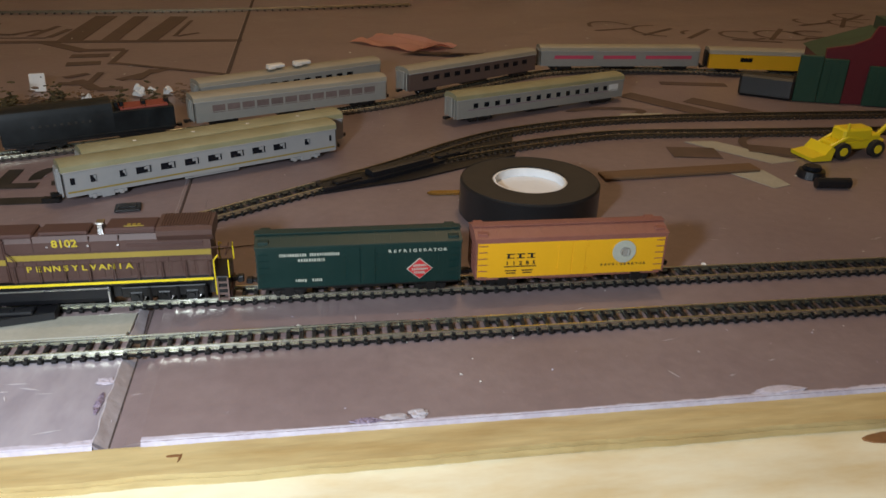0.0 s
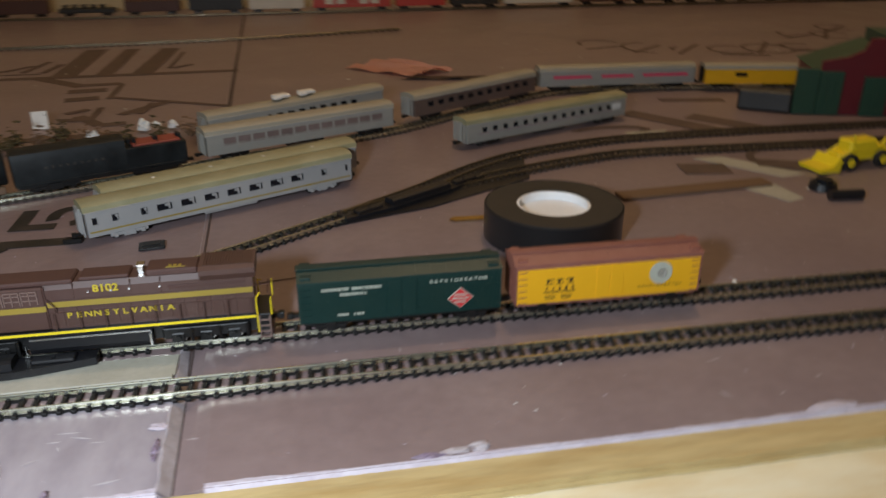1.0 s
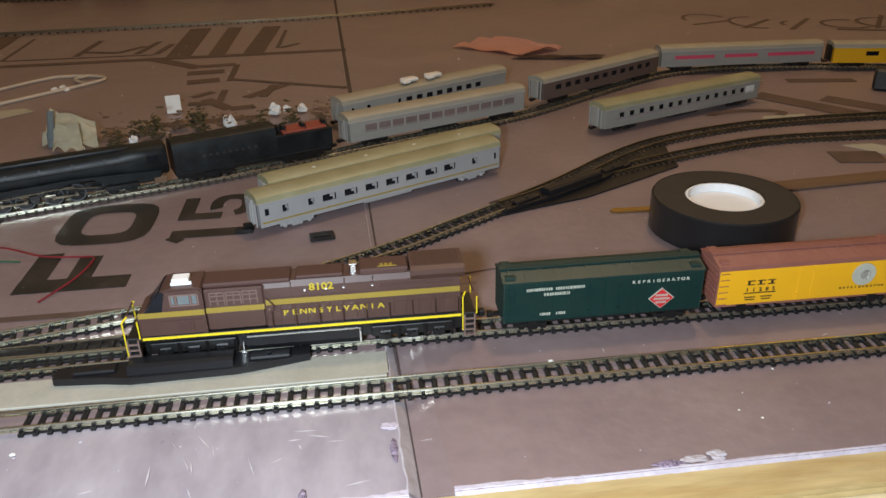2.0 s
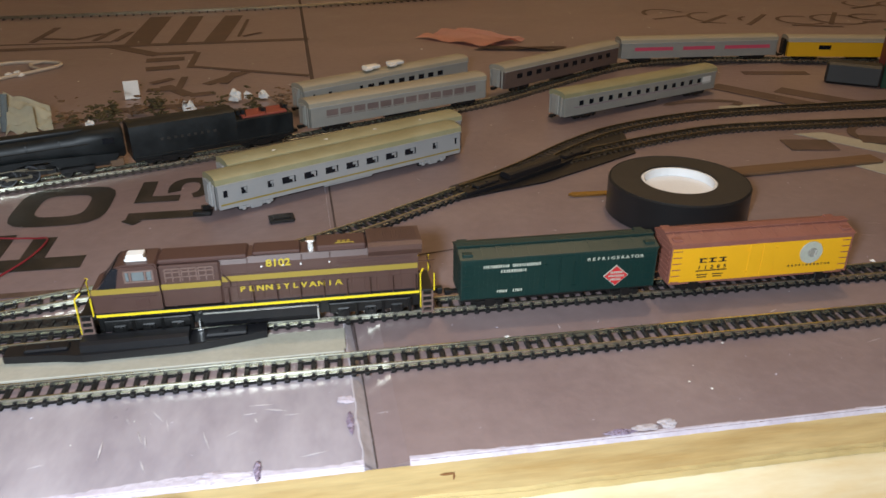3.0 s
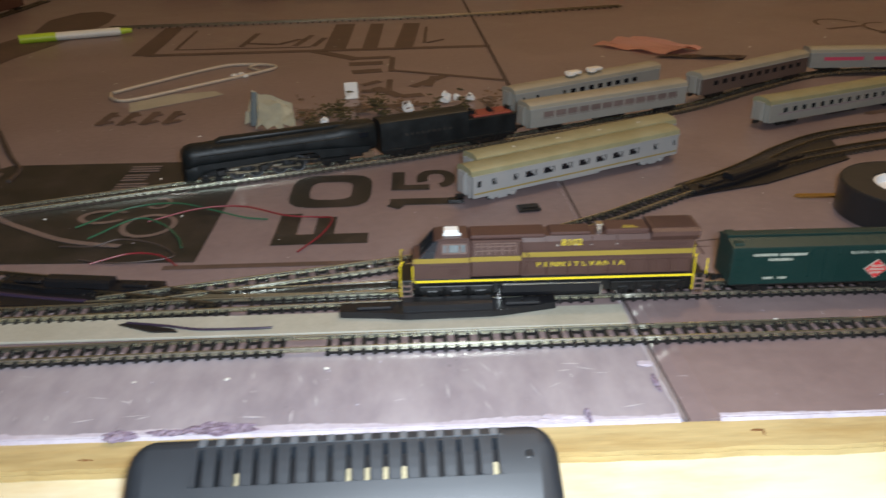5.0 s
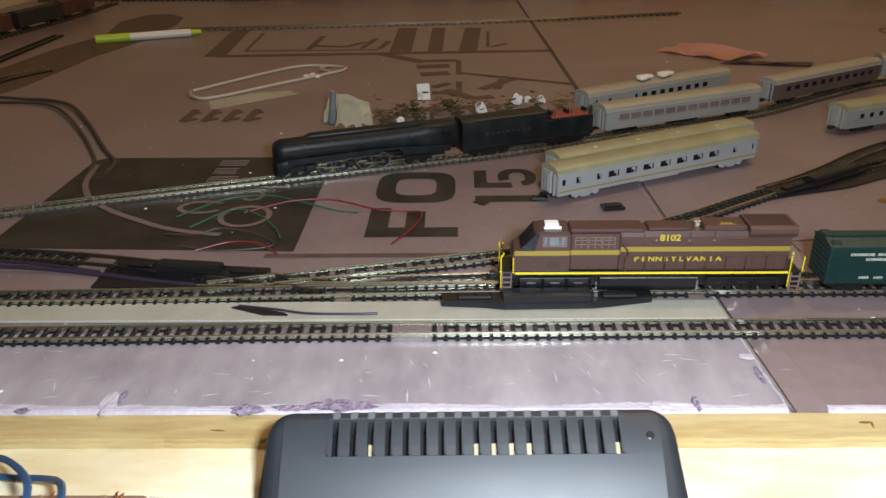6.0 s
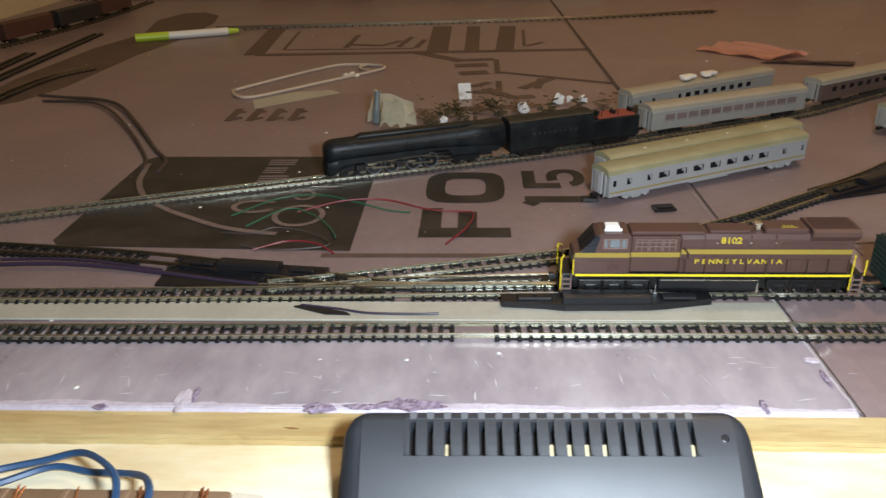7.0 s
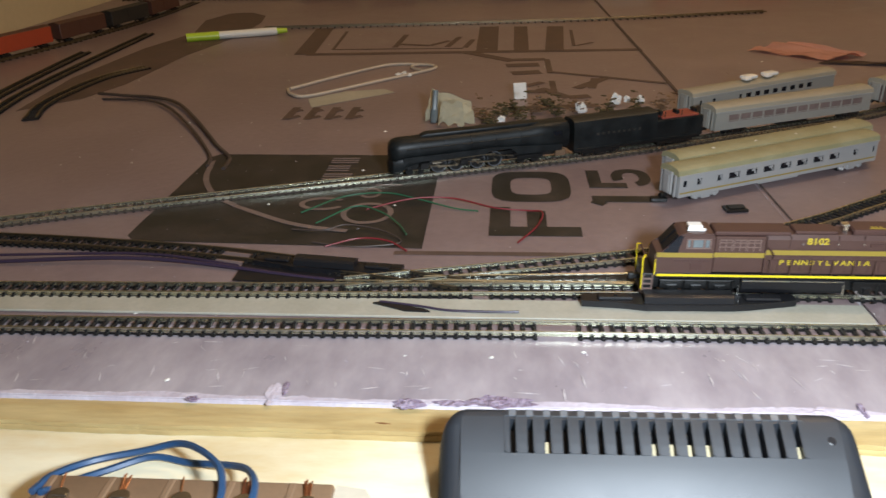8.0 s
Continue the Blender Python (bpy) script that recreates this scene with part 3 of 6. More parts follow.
ink("joint_filler", lambda bm: flat(bm, [(skew(SEAM, 0.40) - 0.0030, 0.40), (skew(SEAM, 0.40) + 0.0140, 0.40), (skew(SEAM, 1.49) + 0.0140, 1.49), (skew(SEAM, 1.49) - 0.0030, 1.49)], 0.00015, 0.0001), FOAM, sheet_e, "painted filler over the joint")
ink("sheet_joint", lambda bm: (bar(bm, SEAM + 0.0028, 0.232, skew(SEAM, 0.6) + 0.0028, 0.60, 0.0006, -0.0031), bar(bm, skew(SEAM, 0.41) + 0.0012, 0.41, skew(SEAM, 0.62) + 0.0012, 0.62, 0.0011, 0.0005), bar(bm, skew(SEAM, 0.62) + 0.0012, 0.62, skew(SEAM, 1.49) + 0.0012, 1.49, 0.0036, 0.0005)), SEAM_DARK, sheet_e, "dark joint line between foam sheets")
shim = thing("shim_strip", pose(0, 0, 0), "flat grey beige shim strip between the two tracks", "strip")
bm = bmesh.new()
brick(bm, -0.62, -0.0905, 0.2985, 0.3135, 0.0003, 0.0011, 0.0002)
part("strip", bm, CORK, shim)
bm = bmesh.new()
brick(bm, -0.62, -0.0912, 0.2955, 0.2984, 0.0003, 0.0016, 0.0003)
part("edge_lip", bm, CORK, shim, "pale raised lip of the strip")

# ---- tracks ----
RAIL_TOP = 0.0036
tie_mesh = {}


def tie_data(mat):
    if mat.name not in tie_mesh:
        bm = bmesh.new()
        brick(bm, -0.00095, 0.00095, -0.0073, 0.0073, 0.0002, 0.0017, 0.00025)
        for s in (-1, 1):
            brick(bm, -0.0007, 0.0007, s * 0.0045 - 0.0014, s * 0.0045 + 0.0014, 0.0016, 0.0023)
        me = bpy.data.meshes.new("tie")
        bm.to_mesh(me)
        bm.free()
        me.materials.append(mat)
        tie_mesh[mat.name] = me
    return tie_mesh[mat.name]


def track(points, label, rail_mat=RAIL, tie_mat=TIE, bare=(), no_tie=None, pitch=0.00505, web=True):
    """Two rails on a smooth line, each tie its own piece; bare: stretches of x with no ties."""
    root = thing("railway_track", pose(0, 0, 0), label, "track", "model railway tracks")
    path = spline(points, 0.004)
    for s in (-1, 1):
        bm = bmesh.new()
        rings, strip = [], []
        for i, p in enumerate(path):
            d = (path[min(i + 1, len(path) - 1)] - path[max(i - 1, 0)]).normalized()
            side = Vector((-d.y, d.x, 0))
            c = p + side * s * 0.0048
            rings.append([c + side * u + Vector((0, 0, v)) for u, v in ((-0.0009, 0.0016), (0.0009, 0.0016), (0.0009, 0.0020), (0.0003, 0.0022), (0.0003, 0.0029),
                                                                       (0.0006, 0.0031), (0.0006, 0.00335), (0.00035, RAIL_TOP), (-0.00035, RAIL_TOP), (-0.0006, 0.00335), (-0.0006, 0.0031), (-0.0003, 0.0029), (-0.0003, 0.0022), (-0.0009, 0.0020))])
        loft(bm, rings)
        part("rail", bm, rail_mat, root)
    me = tie_data(tie_mat)
    stops = spline(points, pitch)
    webs = bmesh.new()
    any_web = False
    for i, p in enumerate(stops):
        if any(a < p.x < b for a, b in bare):
            continue
        d = (stops[min(i + 1, len(stops) - 1)] - stops[max(i - 1, 0)]).normalized()
        a = math.atan2(d.y, d.x)
        ob = new("tie", me)
        ob.parent = root
        ob.matrix_basis = Matrix.Translation(p) @ Matrix.Rotation(a, 4, "Z")
        if web and i + 1 < len(stops) and not any(u < stops[i + 1].x < v for u, v in bare):
            m = Matrix.Translation((p + stops[i + 1]) / 2) @ Matrix.Rotation(a, 4, "Z")
            brick(webs, -0.0024, 0.0024, -0.0058, -0.0036, 0.0003, 0.0013, m=m)
            if i % 2:
                brick(webs, -0.0024, 0.0024, 0.0036, 0.0058, 0.0003, 0.0013, m=m)
            any_web = True
    if any_web:
        tagged(part("tie_web", webs, tie_mat, root), kind="stuff")
    else:
        webs.free()
    return root


track([(-0.75, 0.2795), (-0.42, 0.2825), (-0.255, 0.2855), (-0.04, 0.2865), (0.2, 0.2865), (0.45, 0.2835), (0.7, 0.279)], "straight nickel silver track with black ties near the board edge", bare=((-0.2412, -0.2265), (-0.3155, -0.3125)))
track([(-0.75, 0.3125), (-0.42, 0.3175), (-0.267, 0.3218), (-0.19, 0.3238), (-0.05, 0.3238), (0.10, 0.3230), (0.23, 0.3220), (0.7, 0.320)], "straight nickel silver track with black ties under a train", bare=((-0.2725, -0.2665), (-0.101, -0.097)))
track([(-0.34, 0.3265), (-0.262, 0.3445), (-0.187, 0.3625), (-0.137, 0.379), (-0.08, 0.4085), (-0.045, 0.4315), (-0.012, 0.4535)], "diagonal siding track with black ties leaving the main line")
track([(-0.012, 0.4535), (0.03, 0.478), (0.07, 0.499), (0.11, 0.5155), (0.156, 0.531), (0.205, 0.541), (0.29, 0.5395), (0.36, 0.5375), (0.7, 0.53)], "curved dull siding track branching from a turnout", RAIL_DULL, TIE_BROWN)
track([(-0.012, 0.4545), (0.034, 0.488), (0.078, 0.525), (0.123, 0.553), (0.19, 0.574), (0.25, 0.58), (0.31, 0.581), (0.37, 0.581), (0.7, 0.575)], "curved dull siding track passing a silver coach", RAIL_DULL, TIE_BROWN)
track([(-0.85, 0.325), (-0.65, 0.3745), (-0.507, 0.4235), (-0.382, 0.4665), (-0.25, 0.511), (-0.176, 0.537), (-0.107, 0.5685), (-0.02, 0.606), (0.045, 0.637), (0.12, 0.690), (0.19, 0.735), (0.25, 0.7495), (0.31, 0.747), (0.37, 0.736), (0.45, 0.716), (0.6, 0.67)],
      "long curving track carrying a black engine and coaches", RAIL, TIE_BROWN)
track([(-0.80, 0.392), (-0.56, 0.3765), (-0.47, 0.3675), (-0.41, 0.3585), (-0.34, 0.342), (-0.28, 0.3265)], "dull curved track joining the main line", RAIL_DULL, TIE, bare=((-0.415, -0.398),))
track([(-0.60, 1.085), (-0.145, 1.125), (0.118, 1.178)], "far tarnished track crossing the foam", RAIL_DULL, TIE_BROWN, pitch=0.0101, web=False)
track([(-0.95, 1.40), (-0.4, 1.385), (0.2, 1.40), (0.6, 1.395), (1.2, 1.38)], "far track along the back wall carrying freight cars", RAIL_DULL, TIE_BROWN, pitch=0.0101, web=False)
track([(-0.93, 0.72), (-0.86, 0.9), (-0.81, 1.15), (-0.80, 1.36)], "far curved track carrying red freight cars", RAIL_DULL, TIE_BROWN, pitch=0.0101, web=False)


# ---- vehicles ----
def wheel_set(x, r, half, parent, mat=STEEL):
    bm = bmesh.new()
    for s in (-1, 1):
        rod(bm, (x, s * half, r), (x, s * (half + 0.0012), r), r, 16)
    rod(bm, (x, -half, r), (x, half, r), 0.0006, 6)
    return part("wheelset", bm, mat, parent)


def truck(x, length, r, parent, frame_mat, name="truck", axles=2, wheels=CHASSIS):
    bm = bmesh.new()
    for s in (-1, 1):
        y = s * 0.0082
        brick(bm, x - length / 2, x + length / 2, y - 0.0006, y + 0.0006, r * 0.85, r * 1.55, 0.0002)
        brick(bm, x - length * 0.16, x + length * 0.16, y - 0.001, y + 0.001, r * 0.5, r * 2.0, 0.0002)
        for k in range(axles):
            cx = x - length * 0.36 + k * length * 0.72 / max(1, axles - 1)
            brick(bm, cx - 0.0011, cx + 0.0011, y - 0.0011, y + 0.0011, r * 0.6, r * 1.5, 0.0002)
    brick(bm, x - length * 0.1, x + length * 0.1, -0.0068, 0.0068, r, r * 2.0)
    ob = part(name, bm, frame_mat, parent)
    for k in range(axles):
        wheel_set(x - length * 0.36 + k * length * 0.72 / max(1, axles - 1), r, 0.004, ob, wheels)
    return ob


def coupler(x, s, z, parent):
    bm = bmesh.new()
    brick(bm, x, x + s * 0.004, -0.0009, 0.0009, z - 0.0008, z + 0.0008)
    brick(bm, x + s * 0.003, x + s * 0.0058, -0.0016, 0.0016, z - 0.0012, z + 0.0012, 0.0004)
    part("coupler", bm, CHASSIS, parent)


def coach(label, x, y, z, angle, length, side_mat, roof_mat, windows, stripe=None, band=None, ribs=False, frame_mat=SILVER, trucks=True, roll=0.0, height=0.0236, vents=0, end_mat=None):
    """A passenger coach; x, y: the foot of the left end of the side that faces the camera."""
    a = radians(angle)
    ox, oy = -math.sin(a) * 0.0095, math.cos(a) * 0.0095
    root = thing("passenger_coach", pose(x + ox, y + oy, z, roll, 0, angle), label, "train car", "passenger coaches")
    w, low, sill, head, eave = 0.0093, 0.0046, 0.0112, 0.0156, 0.0192
    bm = bmesh.new()
    for s in (-1, 1):
        y0, y1 = s * w, s * (w - 0.0008)
        brick(bm, 0.001, length - 0.001, y0, y1, low, sill)
        brick(bm, 0.001, length - 0.001, y0, y1, head, eave)
        edge = 0.001
        for u, v in windows:
            brick(bm, edge, u, y0, y1, sill, head)
            edge = v
        brick(bm, edge, length - 0.001, y0, y1, sill, head)
    for e in (0.001, length - 0.0018):
        brick(bm, e, e + 0.0008, -w + 0.0008, w - 0.0008, low, eave)
    brick(bm, 0.002, length - 0.002, -w + 0.0008, w - 0.0008, low, low + 0.001)
    if ribs:
        for k in range(6):
            zz = low + 0.001 + k * 0.0011
            brick(bm, 0.002, length - 0.002, -w - 0.00025, -w + 0.0001, zz, zz + 0.0005)
    body = part("body", bm, side_mat, root)
    for u, v in windows:
        bm = bmesh.new()
        brick(bm, u, v, -w + 0.0004, -w + 0.0007, sill, head)
        brick(bm, u + (v - u) * 0.62, u + (v - u) * 0.72, -w + 0.0002, -w + 0.0004, sill, head)
        pane = part("window", bm, GLASS, body)
        if length > 0.166 and v - u > 0.003:
            # Pale L-shaped piece stands in for light reflected in the pane.
            bm = bmesh.new()
            brick(bm, u + (v - u) * 0.55, u + (v - u) * 0.88, -w + 0.0001, -w + 0.0004, sill + (head - sill) * 0.52, head - 0.0006)
            brick(bm, u + (v - u) * 0.76, u + (v - u) * 0.88, -w + 0.0001, -w + 0.0004, sill + 0.0005, sill + (head - sill) * 0.6)
            part("blind", bm, SILVER, pane, "pale L-shaped reflection painted on the window")
        bm = bmesh.new()
        for zz in (sill, head):
            brick(bm, u - 0.0003, v + 0.0003, -w - 0.0002, -w + 0.0002, zz - 0.0002, zz + 0.0002)
        for xx in (u, v):
            brick(bm, xx - 0.0002, xx + 0.0002, -w - 0.0002, -w + 0.0002, sill, head)
        part("window_frame", bm, side_mat, pane)
    bm = bmesh.new()
    n = 9
    sec = [(w + 0.0002, eave)] + [(math.cos(math.pi * k / (n - 1)) * w, eave + math.sin(math.pi * k / (n - 1)) ** 0.55 * (height - eave)) for k in range(n)] + [(-w - 0.0002, eave)]
    sec = [(w + 0.0002, eave - 0.0006)] + sec + [(-w - 0.0002, eave - 0.0006)]
    prism(bm, sec, 0.0, length, "x")
    part("roof", bm, roof_mat, root, smooth=True)
    for q in (-1, 1):
        bm = bmesh.new()
        brick(bm, 0.0002, length - 0.0002, q * (w + 0.0001), q * (w + 0.0005), eave - 0.0008, eave - 0.0001, 0.0001)
        part("eave_trim", bm, SILVER, root, "bright silver drip rail")
    if vents:
        for k in range(vents):
            bm = bmesh.new()
            xx = length * (0.08 + 0.84 * k / max(1, vents - 1))
            brick(bm, xx - 0.0013, xx + 0.0013, -0.0045, -0.0025, height - 0.0019, height - 0.0001, 0.0004)
            part("roof_vent", bm, CHIP if k % 2 else roof_mat, root)
    for e, s in ((0.0, -1), (length, 1)):
        bm = bmesh.new()
        brick(bm, e, e + s * 0.0016, -0.0042, 0.0042, low + 0.001, eave + 0.001, 0.0003)
        brick(bm, e + s * 0.0016, e + s * 0.0021, -0.0024, 0.0024, low + 0.002, eave - 0.001)
        for q in (-1, 1):
            brick(bm, e, e + s * 0.0009, q * 0.0066 - 0.0008, q * 0.0066 + 0.0008, low, eave, 0.0002)
        part("vestibule", bm, end_mat or side_mat, root)
        coupler(e, s, 0.0046, root)
    if stripe:
        bm = bmesh.new()
        brick(bm, 0.002, length - 0.002, -w - 0.00012, -w + 0.0001, low + 0.0022, low + 0.0031)
        part("stripe", bm, stripe, root, "thin yellow stripe")
    if band:
        for u, v in band[1]:
            bm = bmesh.new()
            brick(bm, u, v, -w - 0.00012, -w + 0.0002, sill - 0.0003 if len(band) < 3 else band[2], head + 0.0002 if len(band) < 3 else band[3])
            part("colour_band", bm, band[0], root)
    bm = bmesh.new()
    if band and band[0] is MAUVE:
        brick(bm, length - 0.017, length - 0.007, -w - 0.0002, -w, sill - 0.001, head + 0.0004)
        part("white_sign", bm, CHIP, root, "small white side sign")
        bm = bmesh.new()
    brick(bm, length * 0.40, length * 0.60, -0.007, 0.007, 0.0022, low, 0.0004)
    part("underframe_box", bm, side_mat if stripe else CHASSIS, root)
    if trucks:
        for xx in (length * 0.135, length * 0.865):
            truck(xx, 0.0205, 0.0028, root, frame_mat)
    return root


def rowof(n, start, end, share):
    step = (end - start) / n
    return [(start + i * step + step * (1 - share) / 2, start + (i + 1) * step - step * (1 - share) / 2) for i in range(n)]


LA = 0.1665
coach("light grey coach with khaki roof and yellow sill stripe", -0.1525, 0.438, 0.0, 26.3, LA, SILVER, ROOF,
      [(0.0037, 0.0066), (0.0141, 0.0179), (0.0297, 0.0337)] + rowof(7, 0.0362, 0.1334, 0.64) + [(0.1433, 0.1474), (0.1607, 0.1628)], stripe=GOLD, vents=0)
coach("light grey coach with khaki roof beside a striped coach", -0.1475, 0.4625, 0.0, 26.3, LA, SILVER, ROOF, rowof(11, 0.02, 0.145, 0.55), vents=9)
coach("grey ribbed coach with faded maroon window band", -0.1005, 0.5665, RAIL_TOP, 23.5, 0.152, STAINLESS, ROOF_SILVER, [], band=(DUSTY_BAND, rowof(12, 0.012, 0.142, 0.84), 0.0106, 0.0160), ribs=True, frame_mat=CHASSIS)
coach("tan grey dome lounge coach with white roof blocks", -0.1045, 0.6255, 0.0, 29.5, 0.166, STAINLESS, ROOF_SILVER, [(0.008, 0.0105), (0.022, 0.0255)] + [(0.051, 0.0545)] + rowof(8, 0.057, 0.139, 0.62), frame_mat=CHASSIS)
coach("dark maroon sided coach with grey roof", 0.0585, 0.6475, RAIL_TOP, 31.5, 0.150, MAROON, ROOF_SILVER, rowof(11, 0.012, 0.14, 0.6), frame_mat=CHASSIS, end_mat=STAINLESS)
coach("grey ribbed coach with tan roof and purple window band", 0.0868, 0.5755, 0.0, 22.4, 0.166, STAINLESS, ROOF, rowof(14, 0.012, 0.15, 0.5), band=(MAUVE, [(0.010, 0.152)], 0.0103, 0.0112), ribs=True, frame_mat=CHASSIS)
coach("silver coach with three crimson side bands", 0.1935, 0.739, RAIL_TOP, -2.2, 0.158, STAINLESS, ROOF_SILVER, [], band=(PINK, [(0.014, 0.052), (0.062, 0.094), (0.104, 0.15)], 0.0116, 0.0148), ribs=True, frame_mat=CHASSIS)
coach("yellow coach with grey roof and dark lettering marks", 0.357, 0.725, RAIL_TOP, -11.0, 0.15, REEFER, ROOF_SILVER, [(0.03, 0.042)], frame_mat=CHASSIS, end_mat=CHASSIS)

# ---- freight train ----
def diesel(x, y, z, angle):
    root = thing("diesel_locomotive", pose(x, y, z, 0, 0, angle), "tuscan red model diesel with gold stripe and lettering", "locomotive")
    # frame, tank and running gear; x runs from the nose to the tail
    bm = bmesh.new()
    brick(bm, 0.006, 0.139, -0.0088, 0.0088, 0.0078, 0.0096, 0.0002)
    brick(bm, 0.002, 0.0065, -0.0088, 0.0088, 0.0028, 0.0096, 0.0003)
    brick(bm, 0.1385, 0.143, -0.0088, 0.0088, 0.0028, 0.0096, 0.0003)
    brick(bm, 0.008, 0.138, -0.0058, 0.0058, 0.0026, 0.0080)
    part("frame", bm, CHASSIS, root)
    for s in (-1, 1):
        bm = bmesh.new()
        brick(bm, 0.0085, 0.137, s * 0.0088, s * 0.00915, 0.00875, 0.00958)
        part("sill_stripe", bm, YELLOW, root, "bright yellow sill stripe")
    bm = bmesh.new()
    prism(bm, [(-0.0078, 0.0018), (0.0078, 0.0018), (0.0086, 0.0035), (0.0086, 0.0076), (-0.0086, 0.0076), (-0.0086, 0.0035)], 0.0485, 0.0955, "x")
    part("fuel_tank", bm, BLACK, root)
    bm = bmesh.new()
    brick(bm, 0.049, 0.095, -0.0089, -0.0086, 0.0068, 0.0072)
    brick(bm, 0.0945, 0.0952, -0.0095, -0.0086, 0.002, 0.0062)
    brick(bm, 0.0470, 0.0474, -0.0092, -0.0080, 0.0014, 0.0050)
    brick(bm, 0.0462, 0.0482, -0.0094, -0.0086, 0.0012, 0.0015)
    part("pipework", bm, STEEL, root, "bright steel pipe")
    for xc in (0.0275, 0.1165):
        bm = bmesh.new()
        for s in (-1, 1):
            yy = s * 0.0076
            brick(bm, xc - 0.0170, xc + 0.0170, yy - 0.0007, yy + 0.0007, 0.0030, 0.0068, 0.0003)
            for k in (-1, 0, 1):
                xx = xc + k * 0.0112
                brick(bm, xx - 0.0026, xx + 0.0026, yy - 0.0011, yy + 0.0011, 0.0016, 0.0050, 0.0004)
                rod(bm, (xx, yy - s * 0.0005, 0.0032), (xx, yy + s * 0.0019, 0.0032), 0.0012, 10)
                rod(bm, (xx + 0.0055, yy + s * 0.0007, 0.0018), (xx + 0.0055, yy + s * 0.0007, 0.0066), 0.0008, 6)
        brick(bm, xc - 0.014, xc + 0.014, -0.006, 0.006, 0.003, 0.0078)
        tr = part("truck", bm, CHASSIS, root)
        for k in (-1, 0, 1):
            wheel_set(xc + k * 0.0112, 0.0032, 0.004, tr, STEEL)
    # nose, cab and hood
    bm = bmesh.new()
    prism(bm, [(0.0072, 0.0096), (0.0340, 0.0096), (0.0340, 0.0285), (0.0330, 0.0298), (0.0205, 0.0298), (0.0180, 0.0290), (0.0112, 0.0205), (0.0080, 0.0196), (0.0072, 0.0180)], -0.0076, 0.0076, "y")
    bmesh.ops.bevel(bm, geom=[e for e in bm.edges if abs(e.verts[0].co.y - e.verts[1].co.y) < 1e-6 and e.verts[0].co.z > 0.012], offset=0.0007, segments=2, affect="EDGES")
    cab = part("cab", bm, TUSCAN, root, smooth=True)
    bm = bmesh.new()
    for s in (-1, 1):
        prism(bm, [(0.0117, 0.0209), (0.0176, 0.0283), (0.0171, 0.0288), (0.0109, 0.0212)], s * 0.0006, s * 0.0064, "y")
    part("windshield", bm, GLASS, cab, "glossy dark windshield")
    for s in (-1, 1):
        bm = bmesh.new()
        prism(bm, [(0.0106, 0.0203), (0.0174, 0.0200), (0.0196, 0.0284), (0.0184, 0.0290), (0.0176, 0.0288)], s * 0.0074, s * 0.00775, "y")
        part("quarter_glass", bm, GLASS, cab, "dark quarter glass")
    for u, v in ((0.0218, 0.0230), (0.0242, 0.0288), (0.0298, 0.0316)):
        bm = bmesh.new()
        brick(bm, u, v, -0.0078, -0.0075, 0.0230, 0.0268, 0.0001)
        part("side_window", bm, PALE_GLASS, cab, "pale side window")
    bm = bmesh.new()
    for zz in (0.0226, 0.0272):
        brick(bm, 0.0211, 0.0324, -0.0079, -0.0076, zz - 0.0003, zz + 0.0003)
    for xx in (0.0214, 0.0236, 0.0293, 0.0321):
        brick(bm, xx - 0.0003, xx + 0.0003, -0.0079, -0.0076, 0.0226, 0.0272)
    part("window_frame", bm, GRILLE, cab, "pale window frame")
    bm = bmesh.new()
    brick(bm, 0.0222, 0.0288, -0.0036, 0.0016, 0.0298, 0.0322, 0.0003)
    brick(bm, 0.0218, 0.0300, -0.0044, -0.0036, 0.0298, 0.0312, 0.0002)
    part("air_conditioner", bm, WHITE, cab, "white box on the cab roof")
    bm = bmesh.new()
    brick(bm, 0.0342, 0.0575, -0.0070, 0.0070, 0.0096, 0.0282, 0.0006)
    part("inverter_cabinet", bm, TUSCAN, root)
    for k in range(3):
        bm = bmesh.new()
        u = 0.0365 + k * 0.0064
        for zz in (0.0232, 0.0254, 0.0268):
            brick(bm, u, u + 0.0056, -0.0074, -0.0069, zz - 0.00018, zz + 0.00018)
        for xx in (u, u + 0.0028, u + 0.0056):
            brick(bm, xx - 0.00018, xx + 0.00018, -0.0074, -0.0069, 0.0212, 0.0268)
        part("cabinet_grille", bm, GRILLE, root)
    bm = bmesh.new()
    prism(bm, [(-0.0066, 0.0096), (0.0066, 0.0096), (0.0066, 0.0268), (0.0050, 0.0290), (-0.0050, 0.0290), (-0.0066, 0.0268)], 0.0575, 0.1370, "x")
    hood = part("long_hood", bm, TUSCAN, root)
    bm = bmesh.new()
    brick(bm, 0.034, 0.0685, -0.0058, 0.0058, 0.0282, 0.0302, 0.0006)
    brick(bm, 0.0705, 0.0895, -0.0048, 0.0048, 0.0288, 0.0304, 0.0005)
    brick(bm, 0.096, 0.1160, -0.0056, 0.0056, 0.0288, 0.0316, 0.0006)
    part("roof_housing", bm, TUSCAN_DARK, root)
    bm = bmesh.new()
    prism(bm, [(-0.0070, 0.0262), (-0.0088, 0.0290), (-0.0088, 0.0312), (-0.0070, 0.0322), (0.0070, 0.0322), (0.0088, 0.0312), (0.0088, 0.0290), (0.0070, 0.0262)], 0.1165, 0.1385, "x")
    rad = part("radiator", bm, TUSCAN, root)
    for k in range(18):
        bm = bmesh.new()
        brick(bm, 0.1180 + k * 0.00108, 0.1185 + k * 0.00108, -0.0066, 0.0066, 0.0320, 0.0326)
        part("louvre", bm, TUSCAN, rad)
    bm = bmesh.new()
